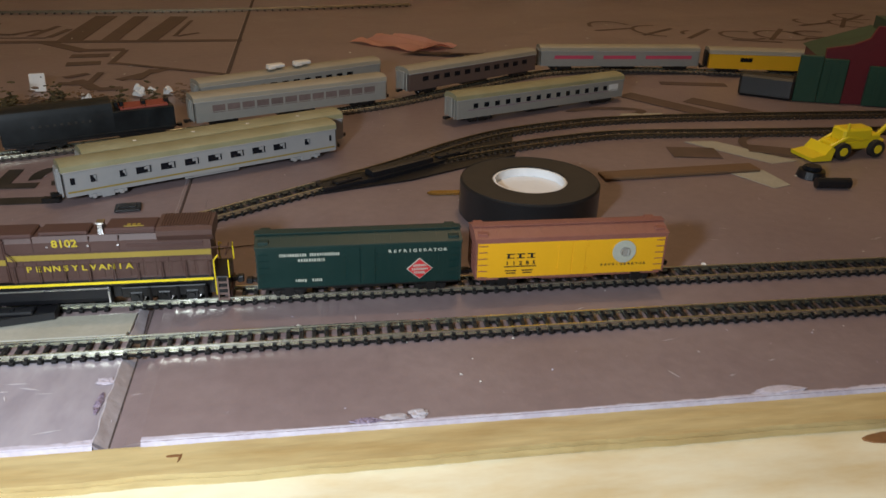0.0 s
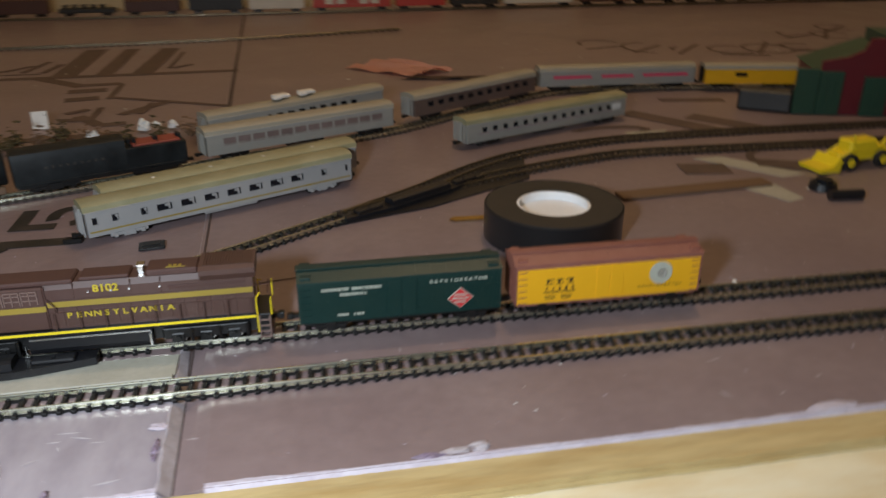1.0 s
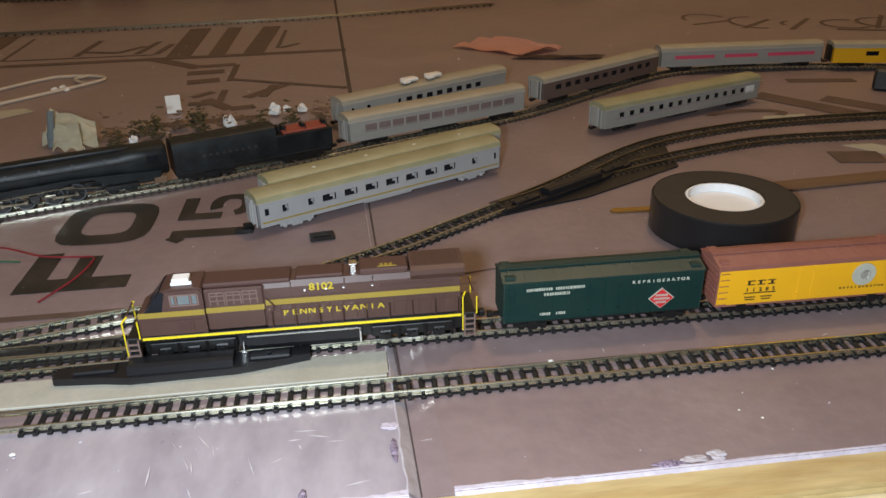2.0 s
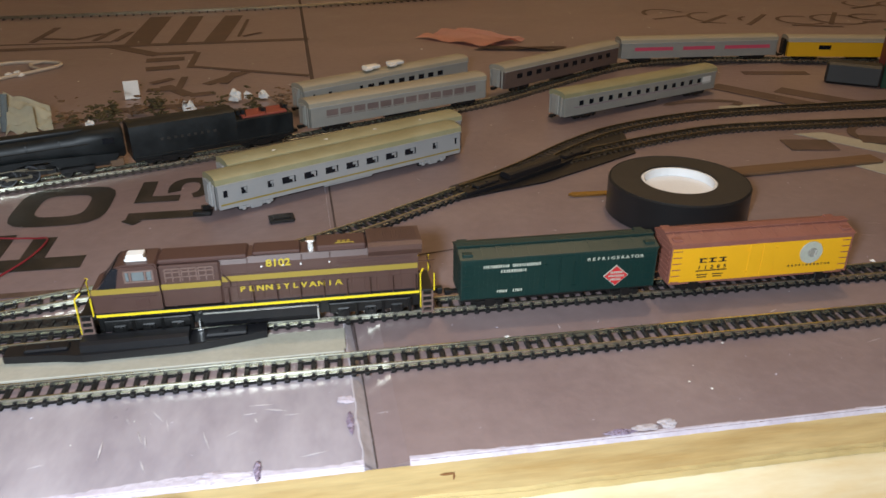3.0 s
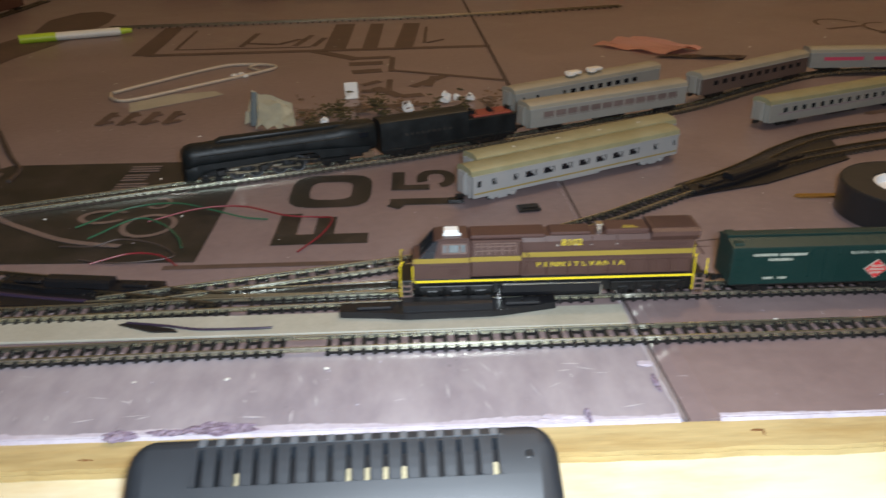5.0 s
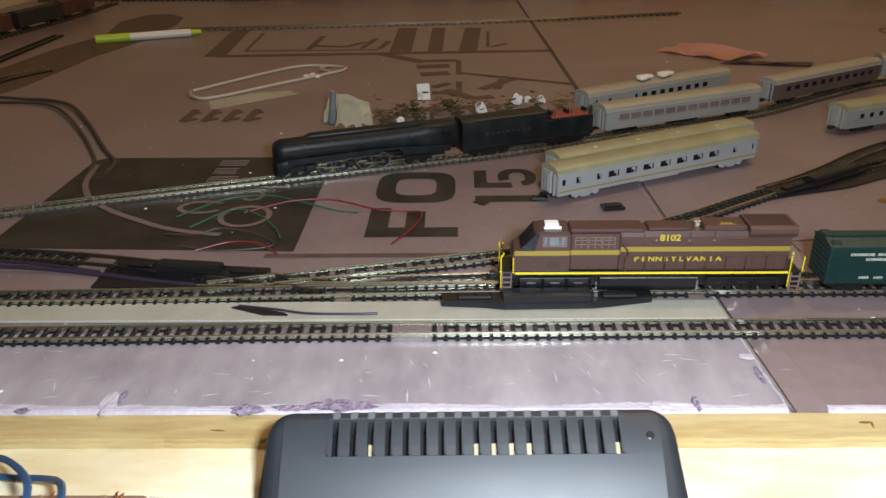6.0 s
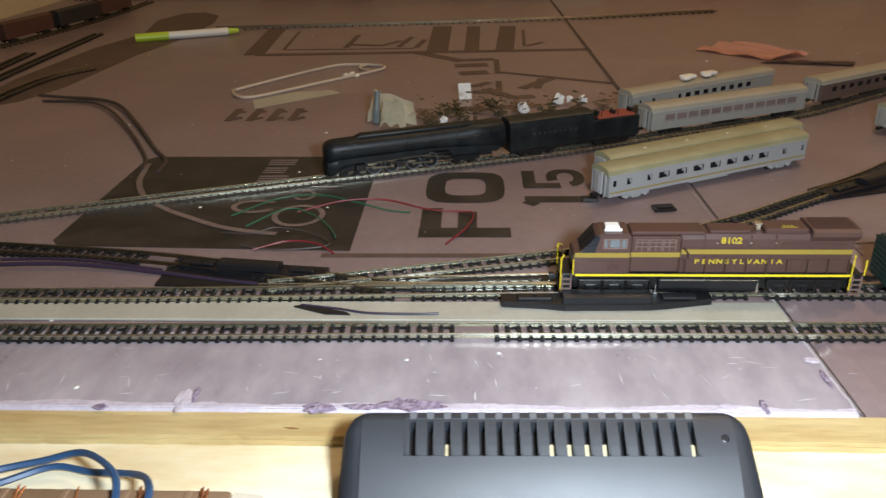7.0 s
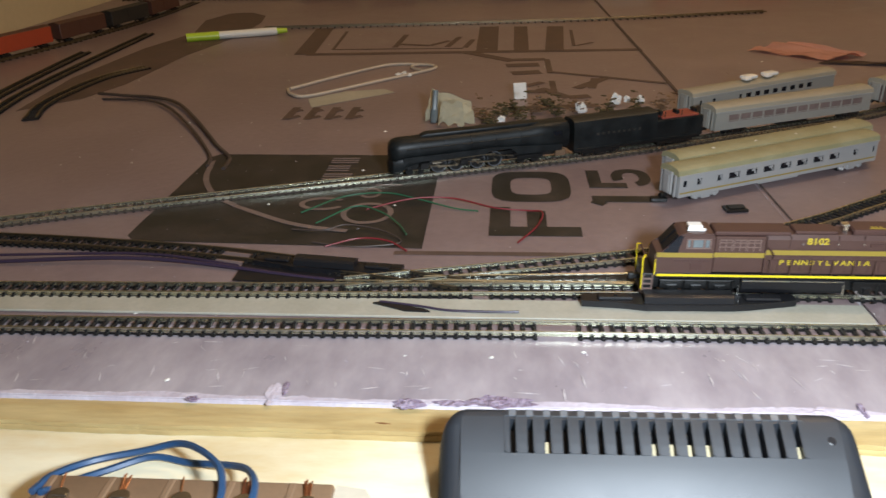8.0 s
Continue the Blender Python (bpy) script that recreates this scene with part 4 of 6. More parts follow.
    brick(bm, 0.0925, 0.0948, -0.0022, 0.0022, 0.0288, 0.0322, 0.0002)
    brick(bm, 0.0921, 0.0952, -0.0018, 0.0018, 0.0322, 0.0328)
    part("exhaust_stack", bm, STEEL, root, "bright exhaust stack")
    bm = bmesh.new()
    for k in range(3):
        brick(bm, 0.1045 + k * 0.0019, 0.1058 + k * 0.0019, -0.0030, -0.0012, 0.0316, 0.0318)
    brick(bm, 0.1035, 0.1112, -0.0038, -0.0032, 0.0316, 0.0318)
    part("roof_emblem", bm, GOLD, root, "gold painted mark")
    # stripes and doors
    for u, v, yy in ((0.0080, 0.0338, 0.0077), (0.0344, 0.0574, 0.0071), (0.0577, 0.1368, 0.0067)):
        bm = bmesh.new()
        z0 = 0.0178 if u < 0.05 else 0.0192
        brick(bm, u, v, -yy - 0.0001, -yy + 0.0003, z0, z0 + 0.0024 if u < 0.05 else z0 + 0.0024)
        part("gold_stripe", bm, GOLD, root, "gold stripe")
    for k in range(15):
        bm = bmesh.new()
        u = 0.0590 + k * 0.0051
        brick(bm, u, u + 0.0045, -0.0068, -0.0066, 0.0106, 0.0188, 0.0001)
        part("hood_door", bm, TUSCAN, hood)
    for u, z0, z1, yy in ((0.0576, 0.0100, 0.0285, 0.0072), (0.0682, 0.0222, 0.0288, 0.0068), (0.0896, 0.0222, 0.0290, 0.0068), (0.1010, 0.0222, 0.0290, 0.0068)):
        bm = bmesh.new()
        brick(bm, u, u + 0.0003, -yy, -yy + 0.0006, z0, z1)
        part("panel_seam", bm, TUSCAN_DARK, hood)
    bm = bmesh.new()
    brick(bm, 0.016, 0.0325, -0.0079, -0.0075, 0.0158, 0.0161)
    brick(bm, 0.0240, 0.0292, -0.0079, -0.0075, 0.0112, 0.0150, 0.0001)
    part("cab_door_line", bm, TUSCAN_DARK, cab)
    bm = bmesh.new()
    rod(bm, (0.0582, -0.0088, 0.0240), (0.0610, -0.0088, 0.0205), 0.00025, 6)
    rod(bm, (0.0610, -0.0088, 0.0205), (0.0610, -0.0088, 0.0178), 0.00025, 6)
    part("rail_end", bm, TUSCAN_DARK, root)
    bm = bmesh.new()
    brick(bm, 0.104, 0.134, -0.0070, -0.0065, 0.0236, 0.0252, 0.0001)
    part("side_vent", bm, TUSCAN_DARK, hood)
    for k in range(9):
        bm = bmesh.new()
        u = 0.0600 + k * 0.0095
        brick(bm, u, u + 0.0082, -0.0068, -0.0065, 0.0222, 0.0224)
        part("hood_seam", bm, TUSCAN_DARK, hood)
    bm = bmesh.new()
    for xx in (0.0735, 0.082, 0.089, 0.1005):
        brick(bm, xx, xx + 0.0008, -0.0073, -0.0066, 0.0248, 0.0255)
    part("hinge", bm, STEEL, hood)
    # handrails, steps
    for xx in [0.0600 + k * 0.00945 for k in range(9)]:
        bm = bmesh.new()
        rod(bm, (xx, -0.0088, 0.0090), (xx, -0.0088, 0.0178), 0.00022, 6)
        part("stanchion", bm, TUSCAN, root)
    bm = bmesh.new()
    rod(bm, (0.058, -0.0088, 0.0178), (0.138, -0.0088, 0.0178), 0.0002, 6)
    part("handrail", bm, TUSCAN, root)
    for e, s in ((0.0045, -1), (0.1405, 1)):
        for q in (-1, 1):
            bm = bmesh.new()
            for xx in (e - 0.0028, e + 0.0030):
                rod(bm, (xx, q * 0.0088, 0.0030 if xx == e - 0.0028 else 0.0092), (xx, q * 0.0088, 0.0172), 0.00030, 6)
            rod(bm, (e - 0.0028, q * 0.0088, 0.0172), (e - 0.0014, q * 0.0060, 0.0182), 0.00038, 6)
            part("end_handrail", bm, YELLOW, root, "yellow end handrail")
            bm = bmesh.new()
            for k in range(4):
                brick(bm, e - 0.0019, e + 0.0019, q * 0.0095, q * 0.0080, 0.0010 + k * 0.0021, 0.0015 + k * 0.0021)
            for xx in (e - 0.0021, e + 0.0021):
                brick(bm, xx - 0.0003, xx + 0.0003, q * 0.0096, q * 0.0080, 0.0008, 0.0092)
            part("step", bm, GRILLE, root)
        bm = bmesh.new()
        brick(bm, e + s * 0.002, e + s * 0.0032, -0.008, 0.008, 0.0012, 0.0042, 0.0002)
        rod(bm, (e + s * 0.0018, -0.006, 0.0182), (e + s * 0.0018, 0.006, 0.0182), 0.00035, 6)
        part("pilot", bm, TUSCAN_DARK, root)
        coupler(e + s * 0.002, s, 0.0052, root)
    writing("road_number", "8102", 0.0044, GOLD_BRIGHT, root, pose(0.0805, -0.0069, 0.0262) @ FACE, "yellow road number", 0.00012, 1.12)
    word = "PENNSYLVANIA"
    for i, c in enumerate(word):
        writing("letter", c, 0.0036, GOLD_BRIGHT, root, pose(0.0655 + i * 0.00350, -0.0072, 0.0155) @ FACE, "", 0.00010, 1.15)
    # the body sits high on its running gear
    for ob in root.children_recursive:
        if ob.name.startswith("wheels"):
            continue
        for v in ob.data.vertices:
            v.co.z = v.co.z * 1.25 if v.co.z < 0.0096 else v.co.z + 0.0024
    return root


def house_car(name, x, y, z, angle, label, side_mat, roof_mat, end_mat, build_marks, length=0.0860, panel_mat=None):
    panel_mat = panel_mat or side_mat
    root = thing(name, pose(x, y, z, 0, 0, angle), label, "train car", "freight cars")
    w, low, eave, top = 0.0090, 0.0052, 0.0246, 0.0268
    bm = bmesh.new()
    brick(bm, 0, length, -w, w, low, eave, 0.0002)
    body = part("body", bm, side_mat, root)
    for e, s in ((0.0, -1), (length, 1)):
        bm = bmesh.new()
        brick(bm, e - 0.0002 if s < 0 else e - 0.0004, e + 0.0004 if s < 0 else e + 0.0002, -w - 0.0002, w + 0.0002, low, eave)
        end = part("end", bm, end_mat, root)
        for k in range(7):
            bm = bmesh.new()
            brick(bm, e + s * 0.0001, e + s * 0.0006, -w + 0.001, w - 0.001, low + 0.002 + k * 0.0025, low + 0.0032 + k * 0.0025, 0.0002)
            part("end_rib", bm, end_mat, end)
        coupler(e, s, 0.0052, root)
        for k in range(6):
            bm = bmesh.new()
            xx = e - s * 0.0008
            rod(bm, (xx, -w - 0.0006, low + 0.001 + k * 0.003), (xx - s * 0.004, -w - 0.0006, low + 0.001 + k * 0.003), 0.0002, 5)
            part("ladder_rung", bm, side_mat, root)
    bm = bmesh.new()
    prism(bm, [(-w - 0.0005, eave - 0.0006), (w + 0.0005, eave - 0.0006), (w + 0.0005, eave), (0.001, top), (-0.001, top), (-w - 0.0005, eave)], -0.0006, length + 0.0006, "x")
    for k in range(13):
        xx = 0.003 + k * (length - 0.006) / 12
        prism(bm, [(-w - 0.0003, eave + 0.0001), (-0.001, top + 0.0003), (0.001, top + 0.0003), (w + 0.0003, eave + 0.0001), (w, eave - 0.0002), (-w, eave - 0.0002)], xx - 0.0004, xx + 0.0004, "x")
    roof = part("roof", bm, roof_mat, root)
    for k in (-1, 0, 1):
        bm = bmesh.new()
        brick(bm, -0.001, length + 0.001, k * 0.0014 - 0.0006, k * 0.0014 + 0.0006, top + 0.0003, top + 0.0008)
        part("running_board", bm, roof_mat, roof)
    bm = bmesh.new()
    for xx in (0.003, length - 0.003):
        for q in (-1, 1):
            brick(bm, xx - 0.0022, xx + 0.0022, q * 0.0062 - 0.0016, q * 0.0062 + 0.0016, eave, top - 0.0006, 0.0002)
    tagged(part("roof_hatch", bm, roof_mat, roof), kind="stuff")
    # double door
    bm = bmesh.new()
    mid = length / 2
    for u, v in ((mid - 0.0062, mid - 0.0002), (mid + 0.0002, mid + 0.0062)):
        brick(bm, u, v, -w - 0.0003, -w + 0.0002, low + 0.001, eave - (0.0014 if panel_mat is side_mat else 0.0026), 0.0001)
    part("door", bm, panel_mat, root)
    bm = bmesh.new()
    for k in range(4):
        brick(bm, mid - 0.0072 + (k > 1) * 0.0130, mid - 0.0058 + (k > 1) * 0.0130, -w - 0.0005, -w, low + 0.003 + (k % 2) * 0.011, low + 0.0037 + (k % 2) * 0.011)
    part("door_hinge", bm, panel_mat, root)
    bm = bmesh.new()
    for k in range(42):
        xx = 0.0015 + k * (length - 0.003) / 41
        if abs(xx - mid) > 0.0066:
            brick(bm, xx - 0.0001, xx + 0.0001, -w - 0.00008, -w + 0.0001, low + 0.0005, eave - (0.001 if panel_mat is side_mat else 0.0026))
    tagged(part("side_board_line", bm, panel_mat, root), kind="stuff")
    bm = bmesh.new()
    brick(bm, 0.001, length - 0.001, -w + 0.0006, w - 0.0006, 0.0042, low, 0.0001)
    brick(bm, mid - 0.012, mid + 0.012, -0.0058, 0.0058, 0.0022, 0.0042, 0.0002)
    rod(bm, (mid + 0.02, -0.004, 0.0036), (mid + 0.026, -0.004, 0.0036), 0.0012, 8)
    part("underframe", bm, CHASSIS if side_mat is GREEN else BOXRED, root)
    for xx in (0.0125, length - 0.0125):
        truck(xx, 0.0130, 0.0026, root, CHASSIS)
    build_marks(root, length, w)
    return root


def marks_green(root, length, w):
    yy = -w - 0.0001
    rnd = random.Random(3)

    def bars(u, v, zz, h, name, mat):
        bm = bmesh.new()
        xx = u
        while xx < v:
            g = rnd.uniform(0.0003, 0.0008)
            brick(bm, xx, min(v, xx + g), yy - 0.0001, yy + 0.0001, zz - h / 2, zz + h / 2)
            xx += g + rnd.uniform(0.00025, 0.0005)
        tagged(part(name, bm, mat, root, "row of small cream marks"), kind="stuff")

    bars(0.0095, 0.0205, 0.0205, 0.0013, "name_line", LETTER)
    bars(0.0220, 0.0345, 0.0205, 0.0013, "name_line", LETTER)
    bars(0.0170, 0.0280, 0.0180, 0.0013, "name_line", LETTER)
    bars(0.0155, 0.0200, 0.0085, 0.0012, "name_line", LETTER)
    bars(0.0225, 0.0265, 0.0085, 0.0012, "name_line", LETTER)
    for i, c in enumerate("REFRIGERATOR"):
        writing("letter", c, 0.0019, LETTER, root, pose(0.0555 + i * 0.00215, yy - 0.0002, 0.0206) @ FACE, "", 0.00005, 1.3)
    bm = bmesh.new()
    prism(bm, [(0.0625, 0.0120), (0.0682, 0.0170), (0.0739, 0.0120), (0.0682, 0.0070)], yy - 0.0004, yy, "y")
    part("diamond", bm, LETTER, root, "red diamond emblem with cream edge")
    bm = bmesh.new()
    prism(bm, [(0.0630, 0.0120), (0.0682, 0.0166), (0.0734, 0.0120), (0.0682, 0.0074)], yy - 0.0006, yy - 0.0003, "y")
    part("diamond_face", bm, RED, root)
    for u, v, zz in ((0.0655, 0.0708, 0.0137), (0.0648, 0.0716, 0.0120), (0.0658, 0.0705, 0.0103)):
        bm = bmesh.new()
        xx = u
        while xx < v:
            brick(bm, xx, xx + 0.0005, yy - 0.0008, yy - 0.0005, zz - 0.0005, zz + 0.0005)
            xx += 0.0008
        part("emblem_bar", bm, LETTER, root)


def marks_yellow(root, length, w):
    yy = -w - 0.0001
    bm = bmesh.new()
    brick(bm, 0.0006, length - 0.0006, -w - 0.00006, -w + 0.0001, 0.0056, 0.0222)
    part("side_panel", bm, REEFER, root, "orange yellow side panel")
    for i in range(3):
        bm = bmesh.new()
        u = 0.0135 + i * 0.0046
        brick(bm, u, u + 0.0034, yy - 0.0003, yy, 0.0148, 0.0151)
        brick(bm, u, u + 0.0034, yy - 0.0003, yy, 0.0166, 0.0170)
        brick(bm, u + 0.0003 + i * 0.0006, u + 0.0012 + i * 0.0006, yy - 0.0003, yy, 0.0148, 0.0170)
        part("name_mark", bm, LETTER_BLACK, root)
    for i, c in enumerate("11285"):
        writing("digit", c, 0.0024, LETTER_BLACK, root, pose(0.0138 + i * 0.0030, yy - 0.0002, 0.0124) @ FACE, "", 0.00006, 1.2)
    for u, v, zz in ((0.0125, 0.0270, 0.0108), (0.0130, 0.0180, 0.0088), (0.0205, 0.0255, 0.0088), (0.0135, 0.0178, 0.0076), (0.021, 0.025, 0.0076)):
        bm = bmesh.new()
        brick(bm, u, v, yy - 0.0002, yy, zz - 0.00022, zz + 0.00022)
        part("mark_line", bm, LETTER_BLACK, root)
    for i, c in enumerate("REFRIGERATOR"):
        writing("letter", c, 0.0013, LETTER_BLACK, root, pose(0.0570 + i * 0.0018, yy - 0.0002, 0.0098) @ FACE, "", 0.00004, 1.3)
    bm = bmesh.new()
    rod(bm, (0.0668, yy - 0.0004, 0.0160), (0.0668, yy, 0.0160), 0.0054, 28)
    part("round_emblem", bm, LETTER, root, "white round emblem")
    bm = bmesh.new()
    bmesh.ops.create_circle(bm, segments=12, radius=0.0022, cap_ends=True, matrix=pose(0.0670, yy - 0.00055, 0.0162, 90, 0, 0))
    brick(bm, 0.0655, 0.0690, yy - 0.0007, yy - 0.0004, 0.0140, 0.0180, 0.0008)
    part("emblem_mark", bm, STAINLESS, root)


diesel(-0.1955, 0.3240, RAIL_TOP, -0.2)
house_car("refrigerator_car", -0.0405, 0.3236, RAIL_TOP, -0.2, "dark green refrigerator car with cream lettering and red diamond", GREEN, GREEN_DARK, GREEN_DARK, marks_green)
house_car("refrigerator_car", 0.0525, 0.3233, RAIL_TOP, -0.3, "orange yellow refrigerator car with brown ends and roof", BOXRED, BOXRED, BOXRED, marks_yellow, panel_mat=REEFER)


# ---- steam engine ----
def oval(x, half, low, high, n=20, power=2.6, flat_low=0.0):
    """A rounded cross-section ring at x."""
    mid, tall = (low + high) / 2, (high - low) / 2
    pts = []
    for i in range(n):
        a = 2 * math.pi * i / n
        c, s = math.cos(a), math.sin(a)
        k = (abs(c) ** power + abs(s) ** power) ** (-1 / power)
        pts.append((x, c * k * half, mid + s * k * tall))
    return pts


def steam_engine(x, y, z, angle):
    root = thing("steam_locomotive", pose(x, y, z, 0, 0, angle), "streamlined black steam locomotive with smooth casing", "locomotive")
    bm = bmesh.new()
    loft(bm, [oval(-0.0005, 0.0030, 0.0100, 0.0200, power=3), oval(0.0004, 0.0060, 0.0092, 0.0228, power=3), oval(0.0026, 0.0080, 0.0090, 0.0246, power=3), oval(0.0065, 0.0087, 0.0092, 0.0256, power=3), oval(0.020, 0.0088, 0.0100, 0.0260),
              oval(0.060, 0.0086, 0.0104, 0.0262), oval(0.100, 0.0088, 0.0100, 0.0268), oval(0.104, 0.0093, 0.0084, 0.0276, power=3.5), oval(0.127, 0.0093, 0.0080, 0.0278, power=4), oval(0.1285, 0.0085, 0.0090, 0.0268, power=4)])
    part("boiler_casing", bm, STEAM, root, smooth=True)
    bm = bmesh.new()
    loft(bm, [oval(0.022, 0.0030, 0.0250, 0.0266, power=4), oval(0.026, 0.0042, 0.0250, 0.0280, power=4), oval(0.104, 0.0042, 0.0255, 0.0286, power=4), oval(0.110, 0.003, 0.0255, 0.0274, power=4)])
    part("skyline_casing", bm, STEAM, root, smooth=True)
    bm = bmesh.new()
    loft(bm, [oval(-0.0012, 0.0035, 0.0022, 0.0110, power=3), oval(0.0012, 0.0072, 0.0014, 0.0140, power=3), oval(0.0060, 0.0086, 0.0018, 0.0150, power=4), oval(0.0110, 0.0086, 0.0060, 0.0140, power=4), oval(0.0200, 0.0084, 0.0084, 0.0130, power=4)])
    part("front_apron", bm, STEAM, root, smooth=True)
    bm = bmesh.new()
    for s in (-1, 1):
        prism(bm, [(0.008, 0.0104), (0.062, 0.0108), (0.072, 0.0128), (0.084, 0.0128), (0.090, 0.0082), (0.122, 0.0078), (0.124, 0.0120), (0.075, 0.0150), (0.008, 0.0140)], s * 0.0086, s * 0.0097, "y")
    part("running_skirt", bm, STEAM, root)
    bm = bmesh.new()
    brick(bm, 0.006, 0.124, -0.0035, 0.0035, 0.0035, 0.0095)
    part("chassis", bm, CHASSIS, root)
    for xx, r in ((0.0125, 0.0026), (0.0205, 0.0026), (0.0330, 0.0056), (0.0455, 0.0056), (0.0610, 0.0056), (0.0735, 0.0056), (0.0935, 0.0032), (0.104, 0.0034)):
        bm = bmesh.new()
        for s in (-1, 1):
            rod(bm, (xx, s * 0.0038, r), (xx, s * 0.0050, r), r, 22)
            rod(bm, (xx, s * 0.0050, r), (xx, s * 0.0054, r), r * 0.82, 22)
            rod(bm, (xx, s * 0.0054, r), (xx, s * 0.0060, r), r * 0.25, 8)
            for k in range(8):
                a = k * math.pi / 4
                rod(bm, (xx, s * 0.0055, r), (xx + math.cos(a) * r * 0.8, s * 0.0055, r + math.sin(a) * r * 0.8), 0.0003, 5)
        part("driving_wheel" if r > 0.005 else "small_wheel", bm, CHASSIS, root)
    for u in (0.0330, 0.0610):
        bm = bmesh.new()
        for s in (-1, 1):
            brick(bm, u - 0.001, u + 0.0135, s * 0.0066, s * 0.0072, 0.0040, 0.0052, 0.0002)
            rod(bm, (u - 0.009, s * 0.0070, 0.0062), (u + 0.0125, s * 0.0070, 0.0046), 0.0005, 6)
            rod(bm, (u - 0.004, s * 0.0074, 0.0084), (u + 0.002, s * 0.0074, 0.0050), 0.0004, 6)
        part("side_rod", bm, RAIL_DULL, root, "dull steel side rods")
        bm = bmesh.new()
        for s in (-1, 1):
            brick(bm, u - 0.0135, u - 0.0070, s * 0.0052, s * 0.0086, 0.0040, 0.0090, 0.0008)
        part("cylinder_block", bm, CHASSIS, root)
    bm = bmesh.new()
    for s in (-1, 1):
        brick(bm, 0.0895, 0.1095, s * 0.0058, s * 0.0070, 0.0030, 0.0062, 0.0004)
    part("trailing_truck", bm, CHASSIS, root)
    bm = bmesh.new()
    brick(bm, 0.116, 0.1225, -0.00935, -0.0090, 0.0185, 0.0222, 0.0002)
    part("cab_window", bm, GLASS, root)
    bm = bmesh.new()
    brick(bm, 0.1185, 0.1262, -0.0082, -0.0060, 0.0030, 0.0080, 0.0004)
    part("cab_step", bm, BROWN, root)
    for k, xx in enumerate((0.020, 0.038, 0.056, 0.074, 0.092)):
        bm = bmesh.new()
        loft(bm, [oval(xx, 0.0089, 0.0106, 0.0261 + k * 0.0002), oval(xx + 0.0008, 0.0089, 0.0106, 0.0261 + k * 0.0002)])
        part("casing_band", bm, STEAM, root)
    for s in (-1, 1):
        bm = bmesh.new()
        rod(bm, (0.010, s * 0.0090, 0.0196), (0.108, s * 0.0094, 0.0202), 0.0003, 5)
        part("handrail", bm, STEAM, root)
        for xx, z0, w in ((0.026, 0.0070, 0.004), (0.052, 0.0072, 0.005), (0.082, 0.0050, 0.006), (0.088, 0.0070, 0.003), (0.0685, 0.0078, 0.003)):
            bm = bmesh.new()
            brick(bm, xx, xx + w, s * 0.0060, s * 0.0086, z0, z0 + 0.0035, 0.0004)
            part("gear_box", bm, CHASSIS, root)
        bm = bmesh.new()
        rod(bm, (0.028, s * 0.0088, 0.0090), (0.064, s * 0.0088, 0.0104), 0.0004, 6)
        rod(bm, (0.064, s * 0.0088, 0.0104), (0.086, s * 0.0088, 0.0076), 0.0004, 6)
        part("pipe", bm, RAIL_DULL, root)
    for k, xx in enumerate((0.0330, 0.0455, 0.0610, 0.0735)):
        for q in (-1, 1):
            bm = bmesh.new()
            bmesh.ops.create_circle(bm, segments=22, radius=0.0054, matrix=pose(xx, q * 0.0062, 0.0056, 90, 0, 0))
            edges = bmesh.ops.extrude_edge_only(bm, edges=bm.edges[:])["geom"]
            for v in [g for g in edges if isinstance(g, bmesh.types.BMVert)]:
                v.co = Vector((xx + (v.co.x - xx) * 0.90, v.co.y - q * 0.0001, 0.0056 + (v.co.z - 0.0056) * 0.90))
            part("wheel_rim", bm, TAB, root, "worn grey wheel rim")
            bm = bmesh.new()
            rod(bm, (xx, q * 0.0060, 0.0050), (xx, q * 0.0078, 0.0050), 0.0011, 10)
            part("crank_pin", bm, RAIL_DULL, root)
    for xx, z0, ln in ((0.014, 0.0042, 0.004), (0.028, 0.0078, 0.006), (0.043, 0.0085, 0.005), (0.056, 0.0070, 0.006), (0.066, 0.0100, 0.007), (0.084, 0.0046, 0.005)):
        bm = bmesh.new()
        brick(bm, xx, xx + ln, -0.0092, -0.0084, z0, z0 + 0.0007, 0.0001, m=pose(0, 0, 0))
        rod(bm, (xx + ln * 0.3, -0.0088, z0), (xx + ln * 0.9, -0.0080, z0 - 0.0022), 0.0003, 5)
        part("valve_gear", bm, RAIL if ln == 0.006 else RAIL_DULL, root, "glinting valve gear link")
    bm = bmesh.new()
    rod(bm, (0.0012, 0, 0.0152), (0.0035, 0, 0.0152), 0.0017, 14)
    part("headlight", bm, STEEL, root)
    return root


